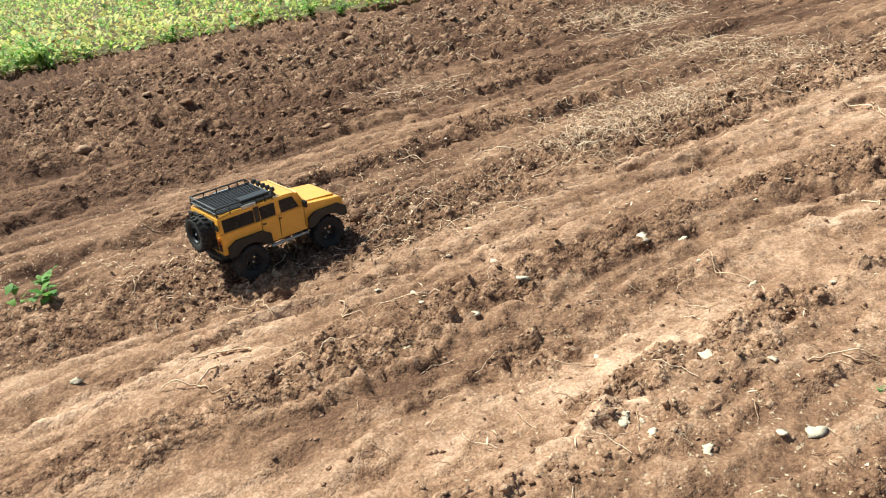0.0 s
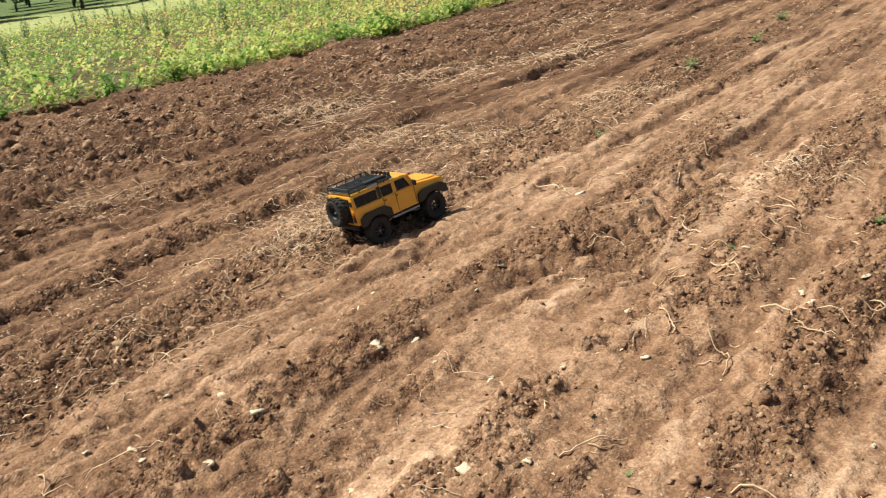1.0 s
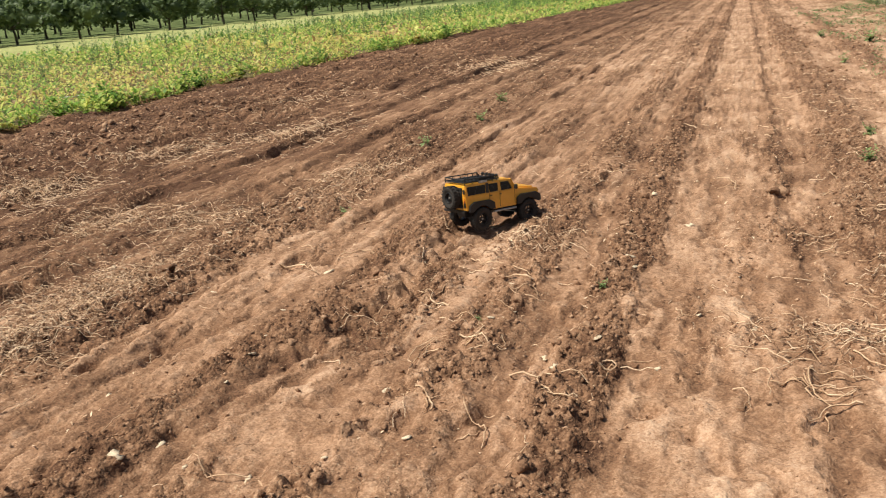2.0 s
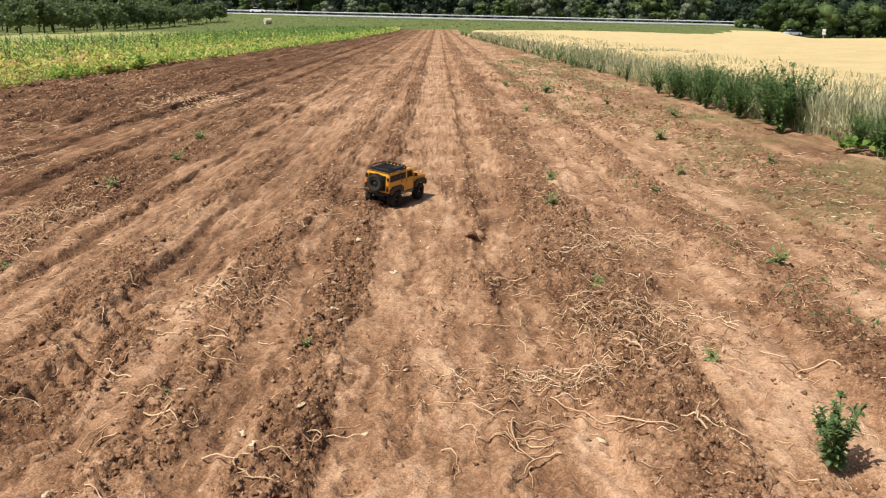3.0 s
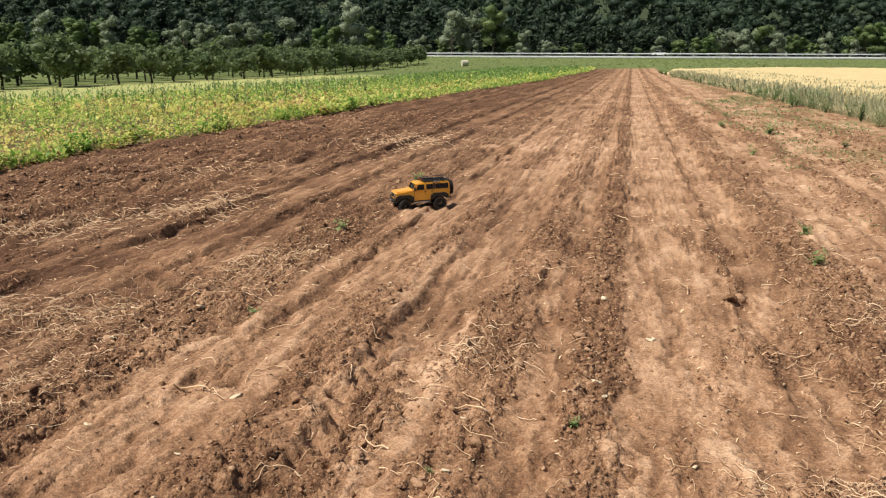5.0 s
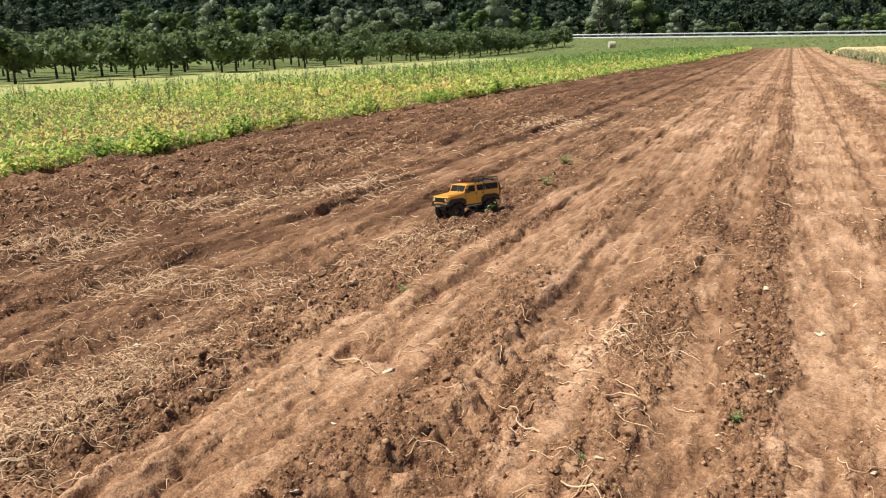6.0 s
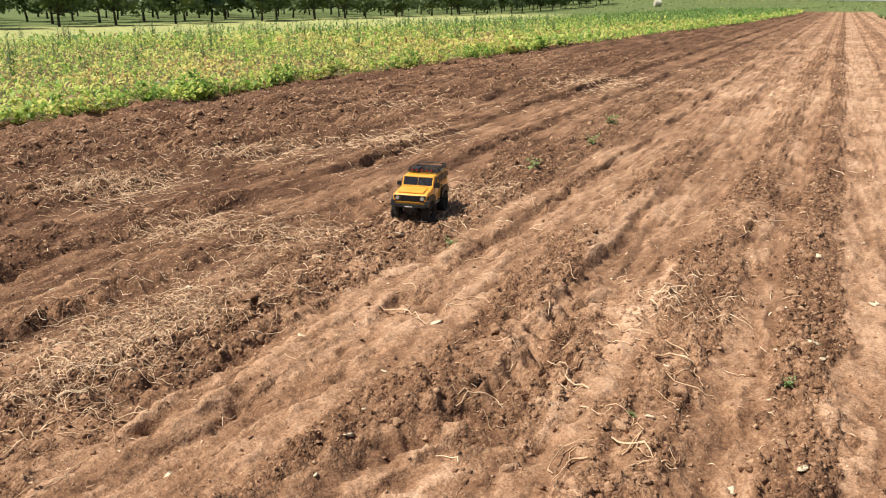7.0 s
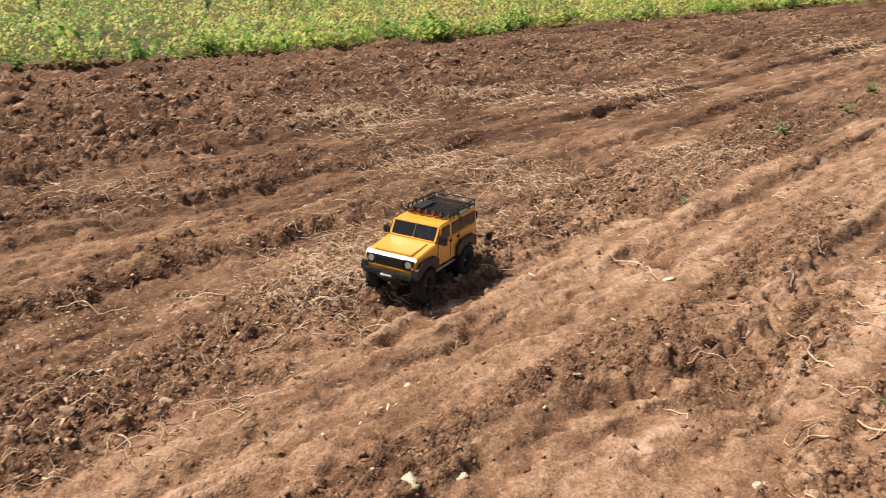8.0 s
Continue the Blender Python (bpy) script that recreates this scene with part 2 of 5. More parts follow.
M_DARKCAR = surface("dark_car_paint", [(0.3, (0.03, 0.035, 0.045)), (0.7, (0.05, 0.055, 0.07))], 4, 0.3, bump=0.05, depth=0.001)
M_BLUECAR = surface("silver_blue_paint", [(0.3, (0.35, 0.42, 0.52)), (0.7, (0.45, 0.52, 0.62))], 4, 0.3, bump=0.05, depth=0.001)
M_FILM = surface("bale_wrap", [(0.3, (0.42, 0.38, 0.29)), (0.7, (0.60, 0.55, 0.43))], 2.5, 0.45, bump=0.3, depth=0.02)


# ---- mesh helpers ----
def np_mesh(name, V, F, material, smooth=False):
    """A mesh from arrays of corners and of faces, all with as many corners."""
    V, F = np.asarray(V, np.float32), np.asarray(F, np.int32)
    me = bpy.data.meshes.new(name)
    me.vertices.add(len(V))
    me.vertices.foreach_set("co", V.ravel())
    me.loops.add(F.size)
    me.loops.foreach_set("vertex_index", F.ravel())
    me.polygons.add(len(F))
    me.polygons.foreach_set("loop_start", np.arange(len(F), dtype=np.int32) * F.shape[1])
    if smooth:
        me.polygons.foreach_set("use_smooth", np.ones(len(F), bool))
    me.materials.append(material)
    me.update(calc_edges=True)
    me.validate()
    return me


def joined(sets):
    V, F, n = [], [], 0
    for v, f in sets:
        V.append(v)
        F.append(np.asarray(f) + n)
        n += len(v)
    return np.concatenate(V), np.concatenate(F)


def part(name, bm, material, parent=None, label="", smooth=False):
    me = bpy.data.meshes.new(name)
    bmesh.ops.recalc_face_normals(bm, faces=bm.faces)
    bm.to_mesh(me)
    bm.free()
    me.materials.append(material)
    if smooth:
        for poly in me.polygons:
            poly.use_smooth = True
    ob = new(name, me)
    if parent:
        ob.parent = parent
    return tagged(ob, label)


def np_part(name, V, F, material, parent=None, label="", smooth=False):
    ob = new(name, np_mesh(name, V, F, material, smooth))
    if parent:
        ob.parent = parent
    return tagged(ob, label)


def block(bm, x, y, z, bevel=0.0, m=None):
    """A box between the pairs x, y and z, its edges rounded off."""
    b = bmesh.new()
    bmesh.ops.create_cube(b, size=1)
    for v in b.verts:
        v.co = Vector([(p[0] + p[1]) / 2 + c * (p[1] - p[0]) for p, c in zip((x, y, z), v.co)])
    if bevel:
        bmesh.ops.bevel(b, geom=b.edges[:], offset=bevel, segments=2, affect="EDGES")
    if m:
        bmesh.ops.transform(b, matrix=m, verts=b.verts[:])
    merge(bm, b)


def merge(bm, b):
    me = bpy.data.meshes.new("piece")
    b.to_mesh(me)
    b.free()
    bm.from_mesh(me)
    bpy.data.meshes.remove(me)


def prism(bm, outline, x0, x1, taper=1.0, bevel=0.0):
    """An outline of (y, z) drawn out from x0 to x1; taper narrows the higher half of it."""
    b = bmesh.new()
    zs = [z for _, z in outline]
    lo, hi = min(zs), max(zs)

    def vert(x, y, z):
        return b.verts.new((x * (1 + (taper - 1) * (z - lo) / (hi - lo)), y, z))
    A = [vert(x0, y, z) for y, z in outline]
    B = [vert(x1, y, z) for y, z in outline]
    b.faces.new(A)
    b.faces.new(B[::-1])
    for i in range(len(A)):
        j = (i + 1) % len(A)
        b.faces.new((A[j], A[i], B[i], B[j]))
    bmesh.ops.recalc_face_normals(b, faces=b.faces)
    if bevel:
        bmesh.ops.bevel(b, geom=[e for e in b.edges if e.is_manifold and e.calc_face_angle(0) > 0.5], offset=bevel, segments=2, affect="EDGES")
    merge(bm, b)


def rod(bm, a, c, r, seg=8):
    a, c = Vector(a), Vector(c)
    b = bmesh.new()
    bmesh.ops.create_cone(b, cap_ends=True, segments=seg, radius1=r, radius2=r, depth=(c - a).length)
    bmesh.ops.transform(b, matrix=Matrix.Translation((a + c) / 2) @ (c - a).to_track_quat("Z", "Y").to_matrix().to_4x4(), verts=b.verts[:])
    merge(bm, b)


def lathe(bm, outline, seg=28):
    """An outline of (radius, x) turned about the x axis."""
    rings = []
    for k in range(seg):
        a = 2 * math.pi * k / seg
        rings.append([bm.verts.new((x, r * math.cos(a), r * math.sin(a))) for r, x in outline])
    for k in range(seg):
        A, B = rings[k], rings[(k + 1) % seg]
        for i in range(len(outline) - 1):
            bm.faces.new((A[i], A[i + 1], B[i + 1], B[i]))


def leaves(base, az, tilt, length, width, droop):
    """Bent leaves, two faces each: foot, bearing, rise and droop in radians, one row each."""
    base = np.asarray(base, float)
    up = np.stack([np.cos(az) * np.cos(tilt), np.sin(az) * np.cos(tilt), np.sin(tilt)], -1)
    t2 = tilt - droop
    out = np.stack([np.cos(az) * np.cos(t2), np.sin(az) * np.cos(t2), np.sin(t2)], -1)
    p1 = base + up * (length * 0.55)[:, None]
    p2 = p1 + out * (length * 0.45)[:, None]
    side = np.stack([-np.sin(az), np.cos(az), np.zeros_like(az)], -1) * width[:, None]
    V = np.stack([base - side * 0.12, base + side * 0.12, p1 - side * 0.5, p1 + side * 0.5, p2 - side * 0.1, p2 + side * 0.1], 1).reshape(-1, 3)
    k = np.arange(len(base))[:, None] * 6
    F = np.concatenate([k + [0, 1, 3, 2], k + [2, 3, 5, 4]])
    return V, F


def clumps(P, size, seed):
    """Small leafy facets at points P, each turned at random."""
    g = np.random.default_rng(seed)
    n = len(P)
    a = g.normal(size=(n, 3))
    a /= np.linalg.norm(a, axis=1)[:, None]
    b = np.cross(a, g.normal(size=(n, 3)))
    b /= np.linalg.norm(b, axis=1)[:, None]
    s = (size * g.uniform(0.6, 1.3, n))[:, None]
    V = np.stack([P - a * s, P - b * s * 0.55, P + a * s, P + b * s * 0.55 + np.cross(a, b) * s * 0.3], 1).reshape(-1, 3)
    return V, np.arange(n)[:, None] * 4 + [0, 1, 2, 3]


def tubes(P, r):
    """Three-sided stems along the lines P (lines, points, 3), with a radius for each point."""
    n, k, _ = P.shape
    t = np.gradient(P, axis=1)
    t /= np.linalg.norm(t, axis=2)[..., None] + 1e-9
    ref = np.where(np.abs(t[..., 2:3]) > 0.8, [1.0, 0, 0], [0, 0, 1.0])
    u = np.cross(t, ref)
    u /= np.linalg.norm(u, axis=2)[..., None] + 1e-9
    w = np.cross(t, u)
    r = np.broadcast_to(r, (n, k))[..., None]
    V = np.stack([P + (u * math.cos(a) + w * math.sin(a)) * r for a in (0.5, 2.6, 4.7)], 2).reshape(-1, 3)
    F = []
    for j in range(k - 1):
        for c in range(3):
            d = (c + 1) % 3
            F.append(np.arange(n)[:, None] * k * 3 + [j * 3 + c, j * 3 + d, (j + 1) * 3 + d, (j + 1) * 3 + c])
    return V, np.concatenate(F)


# ---- relief of the ground ----
LATTICE = np.random.default_rng(3).random((512, 512))


def vnoise(x, y):
    xi, yi = np.floor(x).astype(int), np.floor(y).astype(int)
    u, v = x - xi, y - yi
    u, v = u * u * (3 - 2 * u), v * v * (3 - 2 * v)
    L = LATTICE
    a, b = L[xi & 511, yi & 511], L[(xi + 1) & 511, yi & 511]
    c, d = L[xi & 511, (yi + 1) & 511], L[(xi + 1) & 511, (yi + 1) & 511]
    return (a + (b - a) * u) * (1 - v) + (c + (d - c) * u) * v - 0.5


def fbm(x, y, scale, octaves=4, gain=0.55):
    total, amp = 0.0, 1.0
    for k in range(octaves):
        total = total + amp * vnoise(x * scale + 37.3 * k + 11, y * scale + 17.9 * k + 5)
        scale, amp = scale * 2.03, amp * gain
    return total


def step(e0, e1, v):
    t = np.clip((v - e0) / (e1 - e0), 0, 1)
    return t * t * (3 - 2 * t)


def bump(v, c, w):
    return np.exp(-((v - c) / w) ** 2)


def crop_edge(y):
    return np.interp(y, [-5, 0, 3, 6.5, 20, 33, 52, 95], [-9.8, -9.5, -8.9, -8.3, -8.1, -7.6, -6.2, -5.2])


def crop_back(y):
    return np.interp(y, [-10, 20, 34, 57, 95], [-28, -26.5, -23, -20, -18])


def wheat_edge(y):
    return np.interp(y, [-5, 7, 10, 20, 26, 38, 62, 95], [4.6, 4.25, 3.9, 3.8, 3.6, 3.2, 2.5, 1.8])


def road_z(x):
    return 2.35 - 0.024 * x


def lie(x, y):
    """The broad lie of the land: flat field, falling away past the wheat, rising to the road's bank, wooded hill behind."""
    fall = -0.043 * np.log1p(np.exp(np.clip((x - 15) / 2.5, -30, 30))) * 2.5
    fall = np.maximum(fall, -4.0)
    rise = step(np.interp(x, [15, 48], [95, 185]), 226, y)
    t = fall * (1 - rise) + (road_z(x) - 0.7) * rise
    t = np.where(x > 84, fall, t) * 1.0
    hill = step(262, 520, y) * 110 + step(20, 300, np.abs(x) - 230) * 40 * step(180, 300, y)
    t = t + hill
    t = t + np.clip((-x - 27) * 0.012, 0, 2.0) * step(-40, 10, y)
    return t


# middle of the deep rut's left bank along the rows
def bank_line(y):
    return np.interp(y, [-1, 0.9, 1.4, 2.0, 2.45, 2.8, 3.3, 3.7, 4.4, 6.6, 30], [-1.67, -1.67, -1.70, -1.78, -1.68, -1.54, -1.51, -1.54, -1.57, -1.60, -1.55])


def worley(x, y, cell, seed):
    """Distance to the nearest of scattered centres, in cells, and that centre's own random number."""
    u, v = x / cell, y / cell
    i, j = np.floor(u).astype(int), np.floor(v).astype(int)
    best, own = np.full(np.shape(u), 9.0), np.zeros(np.shape(u))
    for di in (-1, 0, 1):
        for dj in (-1, 0, 1):
            a, c = (i + di + 17 * seed) % 512, (j + dj + 31 * seed) % 512
            d = np.hypot(u - i - di - LATTICE[a, c], v - j - dj - LATTICE[c, a])
            own = np.where(d < best, LATTICE[(a + 101) % 512, (c + 57) % 512], own)
            best = np.minimum(d, best)
    return best, own


def across(x, y):
    """The place across the rows, with the strips' slow drift and ragged edges taken out."""
    drift = 0.05 * fbm(x * 0 + 3.0, y, 0.45, 3) + 0.015 * vnoise(x * 0 + 9.0, y * 2.1)
    w = x + drift * step(2.0, 6.0, y) - (bank_line(y) + 1.53) * np.exp(-((x + 1.6) / 0.40) ** 2)
    return w + 0.035 * fbm(x, y, 2.6, 3) + 0.060 * fbm(x + 40, y, 9.0, 4, 0.65)


def lugs(y, pitch, seed):
    """The scalloped bite of a deep tyre lug: 0 to 1 along each pitch."""
    s = y / pitch + 0.5 * vnoise(y * 1.7 + seed, y * 0 + seed)
    s = s - np.floor(s)
    return step(0.0, 0.12, s) * np.sqrt(np.maximum(1 - s, 0))


# cross-section of the tilled strip: place across, height
SECTION = ((-9.8, 0.02), (-8.9, 0.03), (-8.55, -0.02), (-8.1, 0.05), (-7.75, -0.02), (-7.3, 0.05), (-6.95, -0.03), (-6.5, 0.055), (-6.12, -0.03), (-5.7, 0.05), (-5.36, -0.03), (-5.0, 0.045), (-4.78, 0.0), (-4.45, 0.012),
           (-4.16, 0.028), (-4.085, 0.036), (-4.05, -0.010), (-3.90, -0.018), (-3.78, 0.000), (-3.62, 0.008), (-3.50, 0.022), (-3.41, 0.020), (-3.36, -0.018), (-3.10, -0.026), (-2.98, -0.026), (-2.80, 0.000), (-2.60, 0.010),
           (-2.44, -0.004), (-2.36, -0.004), (-2.26, 0.014), (-2.19, 0.012), (-2.165, -0.024), (-2.06, -0.010), (-1.92, 0.006), (-1.78, 0.010), (-1.66, 0.020), (-1.55, 0.022), (-1.505, -0.022), (-1.40, -0.030), (-1.18, -0.022),
           (-1.10, 0.004), (-0.98, 0.012), (-0.88, 0.004), (-0.83, -0.012), (-0.70, -0.010), (-0.66, 0.014), (-0.52, 0.010), (-0.45, -0.012), (-0.40, -0.024), (0.08, -0.020), (0.14, -0.006), (0.165, -0.040), (0.20, -0.050), (0.40, -0.040),
           (0.47, 0.004), (0.62, 0.026), (0.80, 0.010), (0.92, -0.026), (1.32, -0.030), (1.42, 0.004), (1.56, 0.024), (1.72, -0.018), (2.20, -0.028), (2.66, -0.010), (2.92, 0.026), (3.14, -0.006), (3.5, 0.022), (4.6, 0.0))
# how far the soil is torn into clods across the strip
TORN = ((-9.8, 0.95), (-5.1, 0.95), (-4.85, 0.50), (-4.62, 0.45), (-4.30, 0.55), (-4.10, 0.75), (-4.02, 0.40), (-3.85, 0.10), (-3.52, 0.12), (-3.42, 0.62), (-3.36, 0.40), (-3.28, 0.12), (-3.06, 0.30), (-2.95, 0.85), (-2.46, 0.92), (-2.36, 0.20),
        (-2.24, 0.18), (-2.17, 0.50), (-2.08, 0.16), (-1.86, 0.20), (-1.76, 0.62), (-1.63, 0.72), (-1.57, 0.40), (-1.52, 0.10), (-1.40, 0.14), (-1.18, 0.20), (-1.10, 0.70), (-0.90, 0.66), (-0.84, 0.05), (-0.69, 0.05), (-0.65, 0.95), (-0.47, 0.85), (-0.40, 0.12),
        (0.08, 0.08), (0.14, 0.45), (0.19, 0.35), (0.24, 0.04), (0.41, 0.08), (0.47, 0.85), (0.80, 0.88), (0.92, 0.30), (1.35, 0.26), (1.44, 0.80), (1.64, 0.78), (1.76, 0.26), (2.60, 0.34), (2.82, 0.80), (3.08, 0.75), (3.25, 0.45), (4.6, 0.5))
# dry pale crust (high) or damp turned soil (low) across the strip
CRUST = ((-9.8, 0.31), (-5.2, 0.33), (-4.6, 0.39), (-4.0, 0.36), (-3.2, 0.38), (-2.7, 0.48), (-2.3, 0.51), (-1.95, 0.55), (-1.6, 0.56), (-1.45, 0.58), (-1.2, 0.61), (-1.0, 0.56), (-0.78, 0.54), (-0.56, 0.49), (-0.40, 0.59), (-0.15, 0.62), (0.10, 0.59),
         (0.20, 0.54), (0.36, 0.60), (0.62, 0.54), (0.95, 0.59), (1.25, 0.62), (1.55, 0.56), (1.95, 0.64), (2.4, 0.63), (2.95, 0.58), (4.6, 0.58))


def over(w, table):
    a = np.array(table)
    return np.interp(w, a[:, 0], a[:, 1])


def broken(x, y):
    """Where the soil is torn up into crumbs and clods rather than pressed smooth, from 0 to 1."""
    v = over(across(x, y), TORN)
    v = v - (0.30 * bump(x, -1.66, 0.14) + 0.60 * bump(x, -1.02, 0.24)) * step(2.6, 1.9, y)
    return step(0.22, 0.74, v + 0.85 * fbm(x + 21, y * 0.36, 2.6, 5, 0.7))


def domes(x, y, cell, seed, share):
    """Clods: lumps with steep feet, as many of the cells as share says; 1 is a full half ball of one cell."""
    d, own = worley(x, y, cell, seed)
    rad = 0.34 + 0.34 * (own * 7.13 % 1.0)
    return np.sqrt(np.maximum(1 - (d / rad) ** 2, 0)) * rad * (0.6 + 0.6 * (own * 3.71 % 1.0)) * step(own - 0.04, own + 0.04, share)


def soil(x, y):
    """Height of the tilled soil, its tone (dry crust, with bank shade coloured in), and how much litter lies on it."""
    n1, n2, n3 = fbm(x, y * 0.4, 2.6, 3), fbm(x + 40, y * 0.36, 8.5, 3), fbm(x, y * 0.55 + 60, 21.0, 3, 0.62)
    n4 = fbm(x + 7, y + 3, 52.0, 2, 0.7)
    w = across(x, y)
    # lugs that bit into the banks of the two deep ruts
    w = w - 0.066 * (lugs(y, 0.175, 3) - 0.45) * np.exp(-((x + 1.50) / 0.10) ** 2) * step(2.5, 2.9, y) * step(5.4, 4.2, y)
    w = w - 0.085 * (lugs(y, 0.21, 8) - 0.45) * np.exp(-((x + 3.38) / 0.11) ** 2) * step(1.5, 2.4, y) * step(11, 7, y)
    w = w - 0.016 * (lugs(y, 0.052, 5) - 0.45) * np.exp(-((x - bank_line(y) - 0.02) / 0.06) ** 2) * step(2.1, 1.7, y)
    torn = broken(x, y)
    h = over(w, SECTION) * (1 - bump(w, -1.53, 0.22) * (0.6 * step(2.9, 2.3, y) + 0.45 * step(4.3, 5.2, y))) * np.clip(0.82 + 0.9 * fbm(x * 0.5 + 70, y, 1.3, 3), 0.4, 1.1)
    h = h - 0.018 * step(3.2, 5.0, y)
    h = h + (0.010 * step(-1.80, -1.62, w) * step(-1.51, -1.54, w) - 0.010 * step(-1.545, -1.50, w) * step(-1.2, -1.45, w)) * step(2.5, 3.0, y) * step(5.4, 4.3, y)
    # the trodden end of the pressed strip
    h = h + 0.030 * bump(w, 0.30, 0.12) * step(3.16, 3.06, y)
    # rungs of tyre tread
    for mid, half, pitch, slant, deep, y0, y1 in ((-1.44, 0.09, 0.175, -0.9, 0.036, 2.5, 5.0), (-3.28, 0.09, 0.21, -0.8, 0.024, 1.8, 8.0), (-1.46, 0.12, 0.165, 0.5, 0.020, 4.6, 12.0), (-1.58, 0.07, 0.052, 0.6, 0.012, -0.5, 2.3), (-0.12, 0.25, 0.105, 1.0, 0.008, 1.5, 12.0), (1.15, 0.20, 0.150, 0.9, 0.010, 2.0, 12.0),
                                                   (-3.24, 0.13, 0.210, 0.6, 0.012, 1.5, 9.0), (-1.98, 0.10, 0.170, -0.7, 0.006, 0.5, 8.0), (2.15, 0.22, 0.150, 0.9, 0.010, 3.0, 12.0)):
        ph = (y + slant * np.abs(w - mid) + 0.04 * vnoise(y * 3, x * 3)) / pitch
        ph = ph - np.floor(ph)
        rung = step(0.0, 0.16, ph) * step(0.62, 0.46, ph) - 0.4
        patchy = step(-0.16, 0.10, fbm(x + mid, y, 1.1, 3))
        h = h - deep * rung * step(1.1, 0.85, np.abs(w - mid) / half) * patchy * step(y0 - 0.3, y0 + 0.1, y) * step(y1 + 2, y1 - 2, y)
    # drag lines of slipping wheels
    drag = fbm(w * 38.0, y * 1.6 + 30, 1.0, 3, 0.6)
    h = h + 0.012 * drag * (bump(w, -3.70, 0.22) + 0.5 * bump(w, -0.77, 0.09) + 0.9 * bump(w, -2.10, 0.30) + 0.3 * bump(w, -0.15, 0.3) + 0.55 * (1 - torn))
    # clods and crumbs of the torn strips, scuffs of the smooth ones
    wx, wy = x + 0.016 * n3 + 0.006 * n4, y + 0.016 * fbm(x + 5, y, 21.0, 3, 0.62) - 0.006 * n4
    heavy = 0.16 + 0.84 * step(-4.2, -5.2, w) + 0.35 * bump(w, -2.65, 0.3)
    heavy = heavy * (1 - 0.6 * bump(w, -0.56, 0.14))
    plough = step(-4.4, -5.2, w)
    big = domes(wx, wy, 0.105, 1, (0.50 + 0.30 * plough) * torn * heavy)
    mid = domes(wx, wy, 0.058, 2, 0.02 + 0.60 * torn)
    fine = domes(wx, wy, 0.031, 3, 0.20 + 0.60 * torn)
    h = h + (0.052 + 0.045 * plough) * big + (0.036 + 0.026 * plough) * mid * (1 - 0.5 * (big > 0)) + 0.020 * fine * (0.55 + 0.45 * torn)
    h = h + torn * (0.016 * n2 + 0.050 * (0.18 - np.abs(n3)) + 0.020 * n4) + (1 - torn) * (0.007 * n2 + 0.007 * n3 + 0.004 * n4)
    h = h + 0.06 * step(-4.4, -5.4, w) * fbm(x, y * 0.6, 3.1, 4, 0.6)
    # low ridges along the rows, left by tools and wheels
    ridge = np.abs(fbm(w * 9.0 + 4, y * 1.1, 1.0, 3, 0.55))
    ridge2 = np.abs(fbm(w * 21.0 + 9, y * 2.6, 1.0, 3, 0.6))
    h = h + (0.16 - ridge) * (0.045 - 0.02 * torn) * (1 - 0.6 * bump(w, -0.15, 0.32)) + (0.16 - ridge2) * 0.022
    # heel-sized dents in the smoother ground
    dents = np.maximum(fbm(x + 90, y * 0.7, 9.0, 3, 0.6) - 0.20, 0)
    h = h - 0.07 * dents * (1 - 0.6 * torn)
    # torn soil darker, clods and drag crests paler than the gaps between them
    dry = over(w, CRUST) - 0.112 - 0.03 * step(-4.0, -5.0, w) + 0.13 * n1 + 0.17 * n2 + 0.12 * n3 + 0.23 * drag * (1 - 0.6 * torn) - 0.15 * torn + (0.10 + 0.16 * plough) * torn * (0.6 * (big > 0) + mid) - 0.05 * plough
    # dents and ridge troughs darkened; last four terms paint the shade below the banks
    dry = dry + 0.05 * step(6, 12, y) - 0.22 * dents - 0.18 * (ridge - 0.16) - 0.10 * (ridge2 - 0.16) + 0.12 * fbm(x + 11, y * 0.45, 0.9, 3) - 0.035 * step(1.9, 1.0, y) - 0.10 * bump(w, -1.47, 0.05) - 0.08 * bump(w, 0.19, 0.035) - 0.07 * bump(w, -3.33, 0.05) - 0.07 * bump(w, -4.02, 0.05)
    litter = np.clip(0.30 + 0.5 * bump(w, -2.8, 0.5) + 0.4 * bump(w, 0.8, 0.5) + 0.5 * step(1.6, 2.6, w) + fbm(x, y, 0.9, 3), 0, 1)
    return h, dry, litter, torn


def geometric(a, b, s, ratio):
    out = [a]
    while out[-1] < b:
        out.append(out[-1] + s)
        s *= ratio
    return out


xs = np.r_[-np.array(geometric(4.6, 9.6, 0.0155, 1.013))[::-1], np.arange(-4.588, -2.2, 0.013), np.arange(-2.2, 0.62, 0.0112), np.array(geometric(0.63, 4.6, 0.0135, 1.018)), np.array(geometric(4.72, 900, 0.08, 1.09))]
xs = np.r_[-np.array(geometric(9.7, 900, 0.06, 1.10))[::-1], xs]
ys = np.r_[-np.array(geometric(3.6, 300, 0.12, 1.20))[::-1], np.arange(-3.5, -1.0, 0.07), np.arange(-0.95, -0.2, 0.04), np.arange(-0.18, 0.6, 0.016), np.arange(0.6, 3.3, 0.0114), np.array(geometric(3.31, 900, 0.0125, 1.023))]
GX, GY = np.meshgrid(xs, ys, indexing="ij")
hs, dry, litter, torn = soil(GX, GY)
infield = step(0.75, 0.3, crop_edge(GY) - GX) * step(0.5, -0.1, GX - wheat_edge(GY) - 0.7) * step(123, 118, GY)
